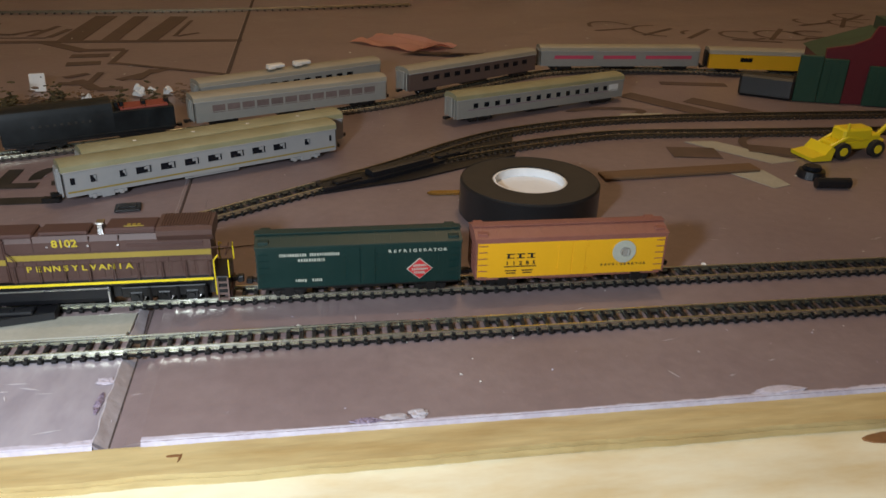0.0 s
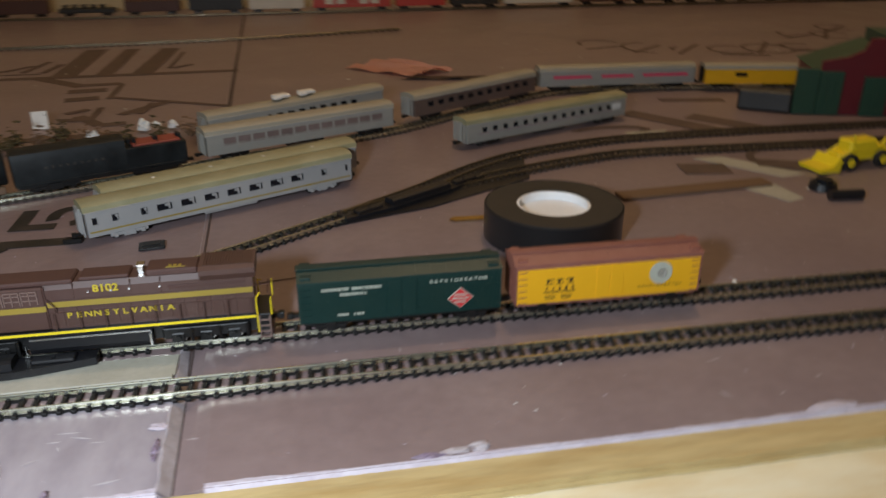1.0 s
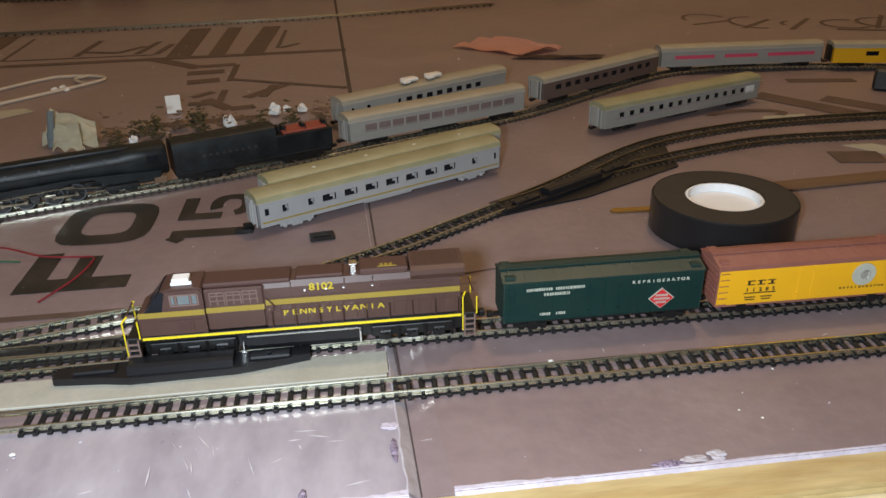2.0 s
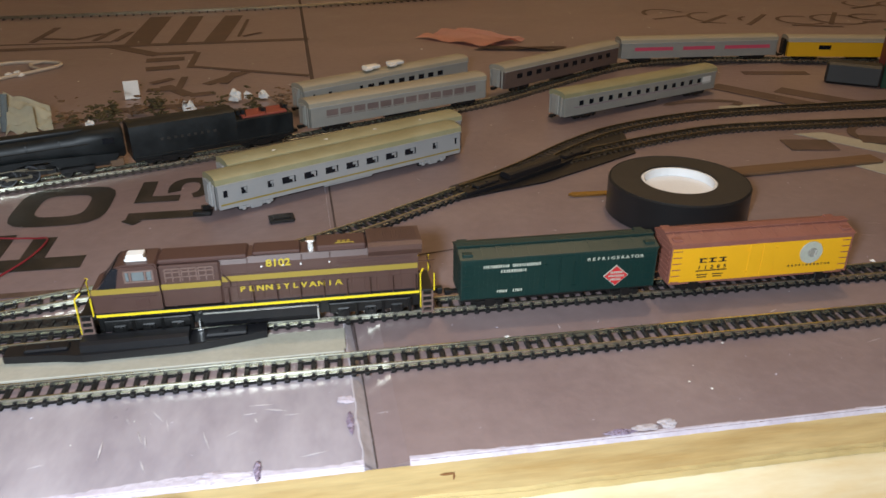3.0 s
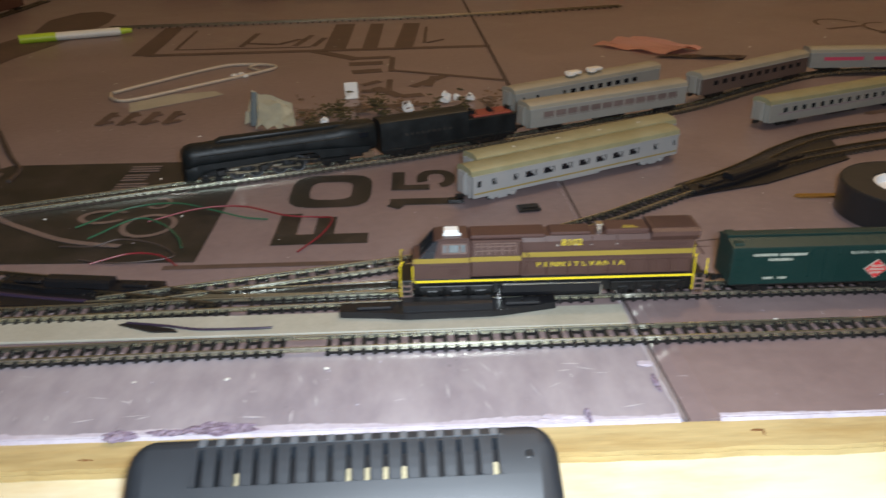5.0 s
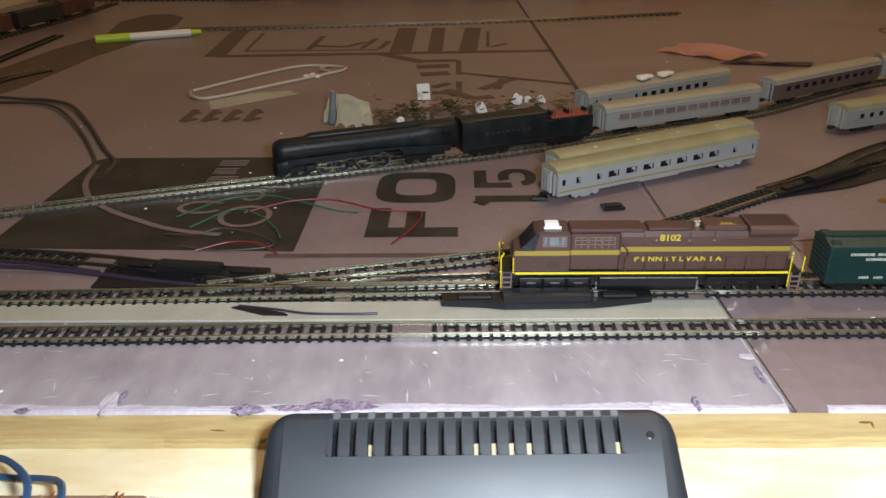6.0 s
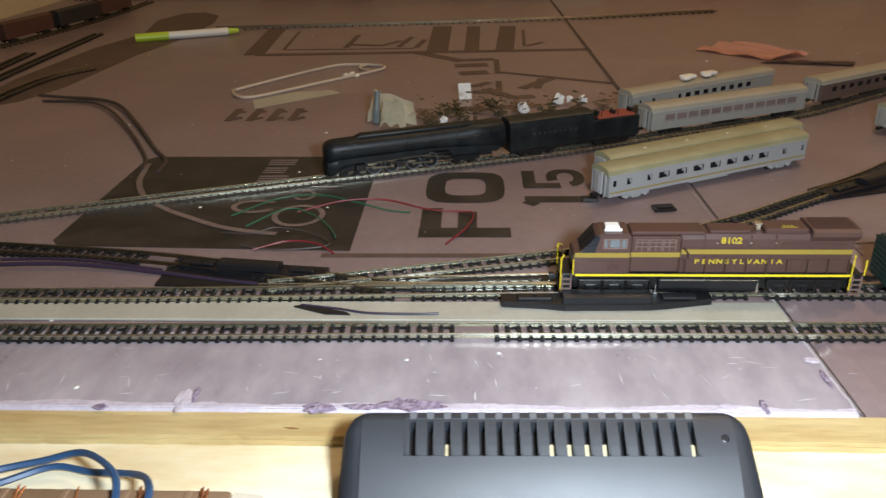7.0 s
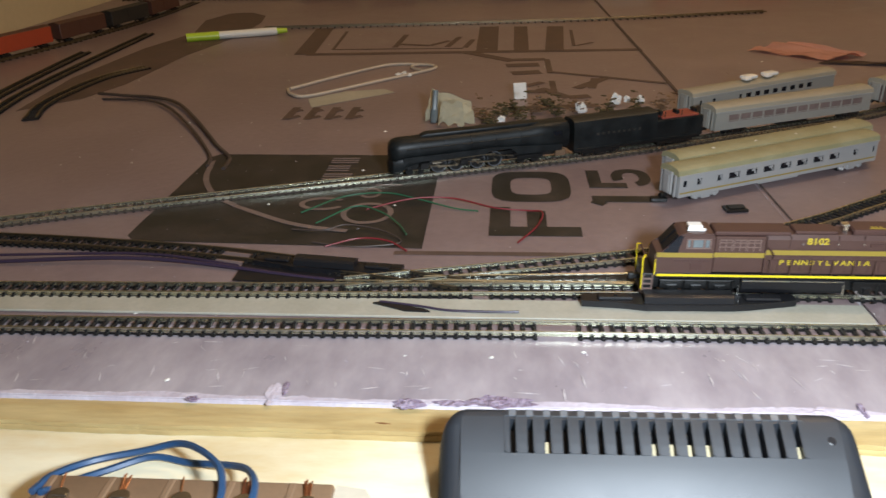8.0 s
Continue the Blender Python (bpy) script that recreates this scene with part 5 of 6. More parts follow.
def tender(x, y, z, angle):
    root = thing("tender", pose(x, y, z, 0, 0, angle), "long black tender with red oxide rear deck", "train car")
    length = 0.1060
    bm = bmesh.new()
    prism(bm, [(-0.0093, 0.0060), (0.0093, 0.0060), (0.0093, 0.0222), (0.0078, 0.0262), (0.0050, 0.0278), (-0.0050, 0.0278), (-0.0078, 0.0262), (-0.0093, 0.0222)], 0.0, 0.0670, "x")
    part("coal_bunker", bm, STEAM, root, smooth=True)
    bm = bmesh.new()
    prism(bm, [(-0.0093, 0.0060), (0.0093, 0.0060), (0.0093, 0.0200), (0.0088, 0.0206), (-0.0088, 0.0206), (-0.0093, 0.0200)], 0.0670, length, "x")
    part("water_tank", bm, STEAM, root)
    bm = bmesh.new()
    brick(bm, 0.0720, length - 0.003, -0.0078, 0.0078, 0.0206, 0.0220, 0.0003)
    part("deck", bm, COAL_RED, root, "red oxide deck plate")
    for xx in (0.0705, 0.0740, 0.0880, 0.1030):
        bm = bmesh.new()
        brick(bm, xx - 0.0012, xx + 0.0012, -0.0030, 0.0030, 0.0218, 0.0252 if xx < 0.08 else 0.0246, 0.0003)
        rod(bm, (xx, -0.0074, 0.0206), (xx, -0.0074, 0.0262), 0.0003, 5)
        part("hatch", bm, STEAM, root)
    bm = bmesh.new()
    brick(bm, 0.001, length - 0.001, -0.0085, 0.0085, 0.0040, 0.0060)
    part("underframe", bm, CHASSIS, root)
    for k in range(9):
        bm = bmesh.new()
        brick(bm, 0.018 + k * 0.0042, 0.0196 + k * 0.0042, -0.0095, -0.0092, 0.0156, 0.0172)
        part("name_mark", bm, INK, root, "faint brown mark")
    bm = bmesh.new()
    brick(bm, 0.0, length, -0.0099, -0.0092, 0.0062, 0.0074, 0.0002)
    part("side_sill", bm, STEAM, root)
    for xx in (0.022, 0.084):
        truck(xx, 0.030, 0.0028, root, CHASSIS, axles=4)
    coupler(length, 1, 0.0046, root)
    return root


steam_engine(-0.3375, 0.4815, RAIL_TOP, 19.3)
tender(-0.2135, 0.5245, RAIL_TOP, 22.3)

# ---- tape roll ----
def tape_roll(x, y):
    root = thing("tape_roll", pose(x, y, 0.0), "roll of black vinyl electrical tape lying flat", "tape")

    def tubular(name, r0, r1, z0, z1, mat, label=""):
        bm = bmesh.new()
        n, c = 72, 0.0006
        prof = [(r0, z0), (r1 - c, z0), (r1, z0 + c), (r1, z1 - c), (r1 - c, z1), (r0, z1)]
        rows = [[bm.verts.new((r * math.cos(2 * math.pi * i / n), r * math.sin(2 * math.pi * i / n), z)) for r, z in prof] for i in range(n)]
        for i in range(n):
            a, b = rows[i], rows[(i + 1) % n]
            for k in range(6):
                bm.faces.new((a[k], a[(k + 1) % 6], b[(k + 1) % 6], b[k]))
        part(name, bm, mat, root, label, smooth=True)

    tubular("winding", 0.0207, 0.0385, 0.0, 0.0190, TAPE)
    tubular("winding_edge", 0.0212, 0.0378, 0.0188, 0.01915, TAPE_SIDE)
    tubular("core", 0.0190, 0.0207, 0.0, 0.0187, CORE, "white card core")
    bm = bmesh.new()
    bmesh.ops.create_circle(bm, cap_ends=True, segments=48, radius=0.0190, matrix=pose(0, 0, 0.0140))
    part("core_paper", bm, CORE, root, "white paper inside the core")


tape_roll(0.1000, 0.4085)
bm = bmesh.new()
prism(bm, [(0.050, 0.436), (0.047, 0.4385), (0.050, 0.441), (0.085, 0.4395), (0.085, 0.4350)], 0.0004, 0.0016, "z")
tagged(part("brass_blade", bm, BRASS), "thin brass blade half under the tape roll", "tool")
bm = bmesh.new()
brick(bm, 0.0, 0.108, -0.0065, 0.0065, 0.0003, 0.0022, 0.0004, m=pose(0.160, 0.457, 0, 0, 0, 4.5))
tagged(part("wood_strip", bm, BROWN), "flat brown wooden strip lying on the foam", "strip")


# ---- turnout machines ----
def switch_machine(m, label, length=0.100):
    root = thing("switch_machine", m, label, "track switch", "turnout machines")
    h = length / 2
    bm = bmesh.new()
    prism(bm, [(-h, -0.003), (-h, 0.004), (h, 0.0055), (h, -0.001), (h * 0.55, -0.0055), (h * 0.4, -0.0065), (-h * 0.4, -0.0070), (-h * 0.6, -0.005)], 0.0004, 0.0036, "z")
    part("base", bm, BLACK, root)
    bm = bmesh.new()
    prism(bm, [(-0.0052, 0.0034), (0.0042, 0.0034), (0.0032, 0.0066), (0.0015, 0.0072), (-0.0030, 0.0072), (-0.0046, 0.0064)], -h * 0.42, h * 0.40, "x")
    part("cover", bm, BLACK, root)
    for s in (-1, 1):
        bm = bmesh.new()
        brick(bm, s * h * 0.52, s * h * 0.85, -0.0025, 0.0030, 0.0034, 0.0050, 0.0006)
        rod(bm, (s * h * 0.68, 0, 0.0048), (s * h * 0.68, 0, 0.0056), 0.0009, 8)
        part("clamp", bm, BLACK, root)


switch_machine(pose(-0.1720, 0.3112, 0.0011, 0, 0, 0.6), "black plastic switch machine beside the main track")
switch_machine(pose(-0.353, 0.3455, 0, 0, 0, -8), "black plastic switch machine between two tracks", 0.082)
switch_machine(pose(0.035, 0.4775, 0.0, 0, 0, 32), "black plastic turnout base under curved rails", 0.115)
bm = bmesh.new()
prism(bm, [(-0.02, 0.441), (0.005, 0.450), (0.040, 0.461), (0.080, 0.483), (0.115, 0.503), (0.118, 0.525), (0.125, 0.556), (0.07, 0.53), (0.03, 0.492), (-0.02, 0.462)], 0.0003, 0.0013, "z")
tagged(part("turnout_base", bm, BLACK), "dark plastic turnout base between diverging rails", "track switch")
bm = bmesh.new()
prism(bm, [(-0.40, 0.330), (-0.25, 0.324), (-0.185, 0.327), (-0.185, 0.345), (-0.25, 0.338), (-0.33, 0.338), (-0.40, 0.352)], 0.0003, 0.0012, "z")
tagged(part("turnout_base", bm, BLACK), "dark plastic turnout base beside the main track", "track switch")
for a, b in (((-0.345, 0.3275), (-0.165, 0.3300)), ((-0.30, 0.3335), (-0.175, 0.3405)), ((-0.29, 0.3300), (-0.13, 0.3265))):
    bm = bmesh.new()
    rod(bm, (*a, 0.0030), (*b, 0.0030), 0.0006, 6)
    tagged(part("point_rail", bm, RAIL), "slim bright point rail of the turnout", "rail", "point rails")
bm = bmesh.new()
for k in range(14):
    brick(bm, -0.235 + k * 0.0055, -0.2332 + k * 0.0055, 0.3275, 0.3385, 0.0012, 0.0019)
tagged(part("turnout_ties", bm, TIE), "bright metal turnout tie plates", "track switch", kind="stuff")
bm = bmesh.new()
rod(bm, (-0.125, 0.3285, 0.0030), (-0.122, 0.3285, 0.0030), 0.0015, 8)
rod(bm, (-0.1235, 0.3285, 0.0004), (-0.1235, 0.3285, 0.0042), 0.0009, 8)
tagged(part("track_screw", bm, STEEL), "small steel screw in the turnout", "screw")


# ---- power pack on the front beam ----
def power_pack():
    z0 = -0.0055
    root = thing("power_pack", pose(-0.2092, 0.0062, z0, 0, 0, 0.8), "black plastic power pack with a row of vent slots", "power supply")
    hw, back, front = 0.0712, 0.2020, 0.150
    bm = bmesh.new()
    r = 0.0105

    def inset(d, z):
        ring_pts = []
        for cx, cy, a0 in ((hw - r, back - r, 0), (-hw + r, back - r, 90), (-hw + r, front + r, 180), (hw - r, front + r, 270)):
            for k in range(13):
                a = radians(a0 + 90 * k / 12)
                ring_pts.append((cx + math.cos(a) * (r - d), cy + math.sin(a) * (r - d), z))
        return ring_pts

    loft(bm, [inset(0.0, 0.0), inset(0.0, 0.009), inset(0.0004, 0.015), inset(0.0013, 0.0195), inset(0.0025, 0.0222), inset(0.0041, 0.0238), inset(0.0060, 0.0245), inset(0.0080, 0.0247), inset(0.0081, 0.0190)])
    part("case", bm, BLACK_CASE, root, smooth=True)
    bm = bmesh.new()
    n = 12
    back_y, slot_y = 0.1946, 0.1832
    # the lid in narrow strips, so that it can bow towards the front
    for u0, u1, y0, y1 in ((-hw + 0.0078, hw - 0.0078, 0.156, slot_y), (-hw + 0.0078, -0.0485, slot_y, back_y), (0.0520, hw - 0.0078, slot_y, back_y)):
        rows = []
        for k in range(n + 1):
            y = y0 + (y1 - y0) * k / n
            rows.append([bm.verts.new((u0, y, 0.0196)), bm.verts.new((u0, y, 0.0249)), bm.verts.new((u1, y, 0.0249)), bm.verts.new((u1, y, 0.0196))])
        for a, b in zip(rows, rows[1:]):
            for i in range(4):
                bm.faces.new((a[i], a[(i + 1) % 4], b[(i + 1) % 4], b[i]))
        bm.faces.new(rows[0])
        bm.faces.new(rows[-1][::-1])
    part("top_panel", bm, BLACK_CASE, root, smooth=True)
    pitch = 0.00592
    for k in range(18):
        u = -0.0485 + (k - 0.0) * pitch - pitch * 0.34
        bm = bmesh.new()
        lo, hi = max(u, -0.0485), min(u + pitch * 0.66, 0.0520)
        for j in range(4):
            ya, yb = slot_y + 0.0001 + (back_y - slot_y) * j / 4, slot_y + 0.0001 + (back_y - slot_y) * (j + 1) / 4
            prism(bm, [(ya, 0.0198), (yb, 0.0198), (yb, 0.0249), (ya, 0.0249)], lo, hi, "x")
        prism(bm, [(back_y, 0.0205), (0.1990, 0.0205), (0.1992, 0.0226), (0.1975, 0.0244), (0.1950, 0.0251), (back_y, 0.0250)], lo, hi, "x")
        rib = part("vent_rib", bm, BLACK_CASE, root)
        bm = bmesh.new()
        prism(bm, [(slot_y + 0.0002, 0.0247), (back_y, 0.0247), (back_y, 0.0254), (slot_y + 0.0002, 0.0254)], lo, lo + 0.0007, "x")
        part("rib_lip", bm, BLACK_CASE, rib)
        if k == 17:
            continue
        bm = bmesh.new()
        brick(bm, u + pitch * 0.66, u + pitch, slot_y + 0.0001, back_y, 0.0150, 0.0199)
        slot = part("vent_slot", bm, BLACK, root)
        # Slot end in lighter grey, painting in the light it catches.
        bm = bmesh.new()
        prism(bm, [(0.1948, 0.0215), (0.1990, 0.0205), (0.1992, 0.0228), (0.1975, 0.0247), (0.1950, 0.0252)], u + pitch * 0.62, u + pitch * 1.03, "x")
        part("vent_web", bm, TAB, slot, "slot end painted lighter grey as if lit")
        if k in (2, 8, 9, 10, 11, 16):
            bm = bmesh.new()
            brick(bm, u + pitch * 0.70, u + pitch * 0.96, slot_y + 0.0003, slot_y + 0.0052, 0.0199, 0.0222)
            part("winding", bm, WINDING, slot, "pale winding behind the slot")
    bm = bmesh.new()
    bmesh.ops.create_cone(bm, cap_ends=True, segments=14, radius1=0.0014, radius2=0.0010, depth=0.0003, matrix=pose(0.0600, 0.1885, 0.0250))
    part("screw_dimple", bm, BLACK, root)
    # the lid bows and falls away towards the front
    for ob in root.children_recursive:
        for v in ob.data.vertices:
            d = max(0.0, 0.200 - v.co.y)
            v.co.x = 0.0016 + v.co.x * (1 - 0.4 * max(0.0, 0.190 - v.co.y))
            if v.co.z > 0.0035:
                v.co.z = max(0.0015, v.co.z + 0.0012 - 0.32 * d - 10.0 * d * d)


power_pack()


# ---- terminal strip and its wires ----
terminal = thing("terminal_strip", pose(-0.3720, 0.1550, -0.0055), "brown terminal strip with bright screws and bare copper ends", "terminal strip")
bm = bmesh.new()
brick(bm, -0.042, 0.058, -0.022, 0.0215, 0.0, 0.0135, 0.0015, seg=2)
part("base", bm, TAN, terminal, smooth=True)
bm = bmesh.new()
prism(bm, [(0.058, -0.02), (0.070, -0.02), (0.0745, 0.010), (0.068, 0.0205), (0.058, 0.022)], 0.0, 0.012, "z")
part("end_cap", bm, CLEAR, terminal, "frosted clear end cap")
for k in range(5):
    u = -0.038 + k * 0.0205
    bm = bmesh.new()
    brick(bm, u - 0.0012, u + 0.0012, -0.020, 0.0206, 0.0128, 0.0140, 0.0004)
    part("divider", bm, TAN, terminal)
    bm = bmesh.new()
    rod(bm, (u + 0.007, 0.010, 0.0130), (u + 0.007, 0.010, 0.0152), 0.0034, 14)
    brick(bm, u + 0.0042, u + 0.0098, 0.0096, 0.0104, 0.0151, 0.0155)
    part("terminal_screw", bm, STEEL, terminal, "bright steel terminal screw")
    bm = bmesh.new()
    for j in range(4 if k in (1, 3, 4) else 1):
        rod(bm, (u + 0.007 + (j - 3) * 0.0004, 0.0125, 0.0140), (u + 0.0065 + (j - 3) * 0.0008, 0.0205, 0.0146 + 0.0008 * math.sin(j * 2.1)), 0.00034, 5)
    tagged(part("frayed_end", bm, COPPER, terminal, "bare copper wire end"), kind="stuff")
wire("blue_wire", [(-0.4125, 0.1660, 0.0095), (-0.4118, 0.1775, 0.0065), (-0.4040, 0.1890, 0.003), (-0.3890, 0.1960, 0.002), (-0.3760, 0.1970, 0.005), (-0.3640, 0.1890, 0.009), (-0.3540, 0.1790, 0.011), (-0.3500, 0.1700, 0.0105), (-0.3490, 0.163, 0.0095)], 0.0013, WIRE_BLUE, "blue stranded wire looping to a terminal strip")
wire("blue_wire", [(-0.4095, 0.1660, 0.0095), (-0.4085, 0.1785, 0.002), (-0.4010, 0.1895, -0.002), (-0.3880, 0.1985, -0.003), (-0.3730, 0.1960, -0.003), (-0.3570, 0.1910, 0.001), (-0.3470, 0.1840, 0.006), (-0.3410, 0.1750, 0.010), (-0.3390, 0.1690, 0.0105), (-0.3388, 0.163, 0.0095)], 0.0013, WIRE_BLUE, "blue stranded wire crossing under another wire")
bm = bmesh.new()
brick(bm, -0.137, -0.118, 0.150, 0.166, -0.0055, 0.0015, 0.0015, seg=2)
tagged(part("wire_nut", bm, CLEAR), "pale clear plastic block on the pine beam", "connector")

# ---- loose wires on the foam ----
wire("red_wire", [(-0.345, 0.424, 0.002), (-0.318, 0.437, 0.004), (-0.292, 0.441, 0.003), (-0.265, 0.428, 0.002), (-0.245, 0.425, 0.0015), (-0.236, 0.419, 0.003), (-0.24, 0.40, 0.002), (-0.252, 0.378, 0.001)], 0.0005, WIRE_RED, "thin red wire curling over black print")
wire("green_wire", [(-0.385, 0.418, 0.002), (-0.362, 0.443, 0.003), (-0.335, 0.447, 0.004), (-0.312, 0.438, 0.003), (-0.29, 0.429, 0.001), (-0.275, 0.425, 0.001)], 0.0005, WIRE_GREEN, "thin green wire curling over black print")
wire("green_wire", [(-0.372, 0.402, 0.002), (-0.352, 0.424, 0.004), (-0.335, 0.418, 0.003), (-0.322, 0.402, 0.002), (-0.315, 0.386, 0.002)], 0.0005, WIRE_GREEN, "thin green wire loop on the foam")
wire("red_wire", [(-0.36, 0.372, 0.001), (-0.342, 0.381, 0.002), (-0.325, 0.378, 0.002), (-0.312, 0.366, 0.001)], 0.0005, WIRE_RED, "short thin red wire near the turnout")
wire("black_wire", [(-0.385, 0.395, 0.001), (-0.365, 0.392, 0.002), (-0.352, 0.398, 0.003), (-0.33, 0.392, 0.002), (-0.318, 0.378, 0.001), (-0.345, 0.372, 0.001), (-0.37, 0.378, 0.001)], 0.0005, WIRE_BLACK, "thin black wire coil on the foam")
wire("black_wire", [(-0.665, 0.722, 0.001), (-0.630, 0.712, 0.001), (-0.599, 0.702, 0.002), (-0.566, 0.677, 0.003), (-0.528, 0.623, 0.003), (-0.485, 0.553, 0.002), (-0.466, 0.525, 0.001), (-0.462, 0.500, 0.001)], 0.0016, WIRE_BLACK, "brown black wire bending across the foam")
wire("black_wire", [(-0.650, 0.700, 0.001), (-0.604, 0.692, 0.002), (-0.568, 0.661, 0.003), (-0.522, 0.596, 0.003), (-0.483, 0.530, 0.002), (-0.476, 0.505, 0.001)], 0.0013, WIRE_BLACK, "thin dark wire beside another wire")
wire("black_wire", [(-0.60, 0.340, 0.001), (-0.53, 0.347, 0.002), (-0.47, 0.3505, 0.003), (-0.425, 0.3475, 0.002), (-0.37, 0.336, 0.001), (-0.345, 0.331, 0.001)], 0.0012, WIRE_PURPLE, "dark purple wire running to the turnout")
wire("black_wire", [(-0.60, 0.352, 0.001), (-0.50, 0.357, 0.002), (-0.45, 0.355, 0.003), (-0.40, 0.3445, 0.002)], 0.0008, WIRE_PURPLE, "thin purple wire running to the turnout")
wire("purple_wire", [(-0.3190, 0.3085, 0.002), (-0.300, 0.3050, 0.0018), (-0.285, 0.3012, 0.0018), (-0.262, 0.3005, 0.0018), (-0.250, 0.3010, 0.0018)], 0.0006, WIRE_PURPLE, "thin purple wire on the shim strip")
bm = bmesh.new()
prism(bm, [(-0.3225, 0.3075), (-0.3175, 0.3095), (-0.310, 0.3065), (-0.296, 0.3020), (-0.294, 0.3000), (-0.306, 0.3005)], 0.0011, 0.0019, "z")
tagged(part("tape_scrap", bm, BLACK), "scrap of black tape on the shim strip", "tape")

# ---- pen, card outline and papers ----
pen = thing("felt_pen", pose(-0.617, 1.020, 0.0055, 0, 0, 22), "white felt pen with lime green cap and tip", "pen")
for name, a, b, r, mt in (("barrel", -0.024, 0.052, 0.0052, PEN_WHITE), ("cap", -0.066, -0.024, 0.0056, LIME), ("tip", 0.052, 0.066, 0.0042, LIME)):
    bm = bmesh.new()
    rod(bm, (a, 0, 0), (b, 0, 0), r, 14, r * 0.7 if name == "tip" else r)
    part(name, bm, mt, pen, smooth=True)
bm = bmesh.new()
hull = [(-0.474, 0.731), (-0.466, 0.712), (-0.446, 0.706), (-0.395, 0.757), (-0.346, 0.807), (-0.334, 0.826), (-0.344, 0.838), (-0.372, 0.843), (-0.395, 0.834), (-0.435, 0.785), (-0.474, 0.731)]
tube(bm, [(px, py, 0.0018) for px, py in hull], 0.0016, 0.004, 6)
tube(bm, [(-0.352, 0.842, 0.0022), (-0.362, 0.826, 0.0024), (-0.346, 0.807, 0.0022)], 0.0013, 0.004, 6)
tagged(part("hull_card", bm, CHALK), "beige card outline of a long hull shape", "card")
bm = bmesh.new()
flat(bm, [(-0.436, 0.668), (-0.446, 0.698), (-0.415, 0.726), (-0.378, 0.735), (-0.366, 0.722)], 0.0006)
tagged(part("card_slip", bm, CORK), "pale flat card slip beside a card outline", "card")
for k, (x, y) in enumerate(((-0.366, 0.802), (-0.360, 0.792), (-0.372, 0.796))):
    tagged(lump("white_chip", x, y, 0.001, (0.003, 0.003, 0.004), CHIP, None, "", k), "small white chip beside a card outline", "chip", "white chips")


def sheet(name, pts, mat, label, category, lift=0.004, seed=1):
    """A thin crumpled sheet spanned over four corners."""
    bm = bmesh.new()
    n = 10
    grid = []
    for i in range(n + 1):
        row = []
        for j in range(n + 1):
            u, v = i / n, j / n
            p = (Vector(pts[0]) * (1 - u) + Vector(pts[1]) * u) * (1 - v) + (Vector(pts[3]) * (1 - u) + Vector(pts[2]) * u) * v
            p.z += 0.0006 + lift * abs(noise.noise((u * 2.3 + seed, v * 2.3, seed)))
            row.append(bm.verts.new(p))
        grid.append(row)
    for i in range(n):
        for j in range(n):
            bm.faces.new((grid[i][j], grid[i + 1][j], grid[i + 1][j + 1], grid[i][j + 1]))
    bmesh.ops.solidify(bm, geom=bm.faces[:], thickness=0.0003)
    return tagged(part(name, bm, mat, smooth=True), label, category)


sheet("paper_slip", [(0.018, 0.905, 0), (0.085, 0.845, 0), (0.135, 0.868, 0), (0.072, 0.935, 0)], PAPER_PINK, "loose pink paper slip with a lifted edge", "paper", 0.012)
sheet("paper_slip", [(0.07, 0.835, 0), (0.16, 0.815, 0), (0.17, 0.83, 0), (0.09, 0.85, 0)], MAROON, "narrow dark red paper slip under a pink slip", "paper", 0.004, 4)

# ---- clutter behind the black engine ----
sheet("paper_scrap", [(-0.327, 0.622, 0.0), (-0.284, 0.612, 0.0), (-0.288, 0.628, 0.014), (-0.322, 0.640, 0.022)], PAPER_CREAM, "crumpled cream paper scrap standing upright", "paper", 0.010, 2)
sheet("paper_scrap", [(-0.315, 0.606, 0.0), (-0.292, 0.602, 0.0), (-0.294, 0.610, 0.016), (-0.311, 0.614, 0.018)], PAPER_CREAM, "small folded cream paper scrap", "paper", 0.008, 6)
bm = bmesh.new()
rod(bm, (-0.3185, 0.622, 0.010), (-0.3175, 0.627, 0.026), 0.0028, 10, 0.0024)
rod(bm, (-0.3190, 0.620, 0.0004), (-0.3185, 0.622, 0.011), 0.0034, 10)
tagged(part("glue_tube", bm, PALE_GLASS), "small pale blue tube standing by cream paper", "tube")
for k, (x, y, s) in enumerate(((-0.278, 0.632, 0.012), (-0.262, 0.640, 0.009), (-0.246, 0.628, 0.013), (-0.232, 0.648, 0.010), (-0.272, 0.612, 0.010), (-0.214, 0.640, 0.012), (-0.196, 0.648, 0.010), (-0.170, 0.648, 0.010), (-0.146, 0.652, 0.009), (-0.122, 0.658, 0.010), (-0.252, 0.655, 0.008), (-0.222, 0.668, 0.009))):
    bm = bmesh.new()
    rnd = random.Random(k)
    for j in range(44):
        c = Vector((x + rnd.gauss(0, s * 0.36), y + rnd.gauss(0, s * 0.32), 0.0004 + abs(rnd.gauss(0, s * 0.62))))
        q = rnd.uniform(0.0007, 0.0022)
        bmesh.ops.create_icosphere(bm, subdivisions=1, radius=q, matrix=Matrix.Translation((c.x, c.y, max(c.z, q * 0.8))) @ Matrix.Rotation(rnd.random() * 3, 4, "Z") @ Matrix.Diagonal((1.7, rnd.uniform(0.5, 1), rnd.uniform(0.3, 0.6), 1)))
    tagged(part("foliage_scrap", bm, MOSS if k % 3 else BROWN), "dark brown clump of scenic foliage scraps", "foliage", "foliage scraps", "stuff")
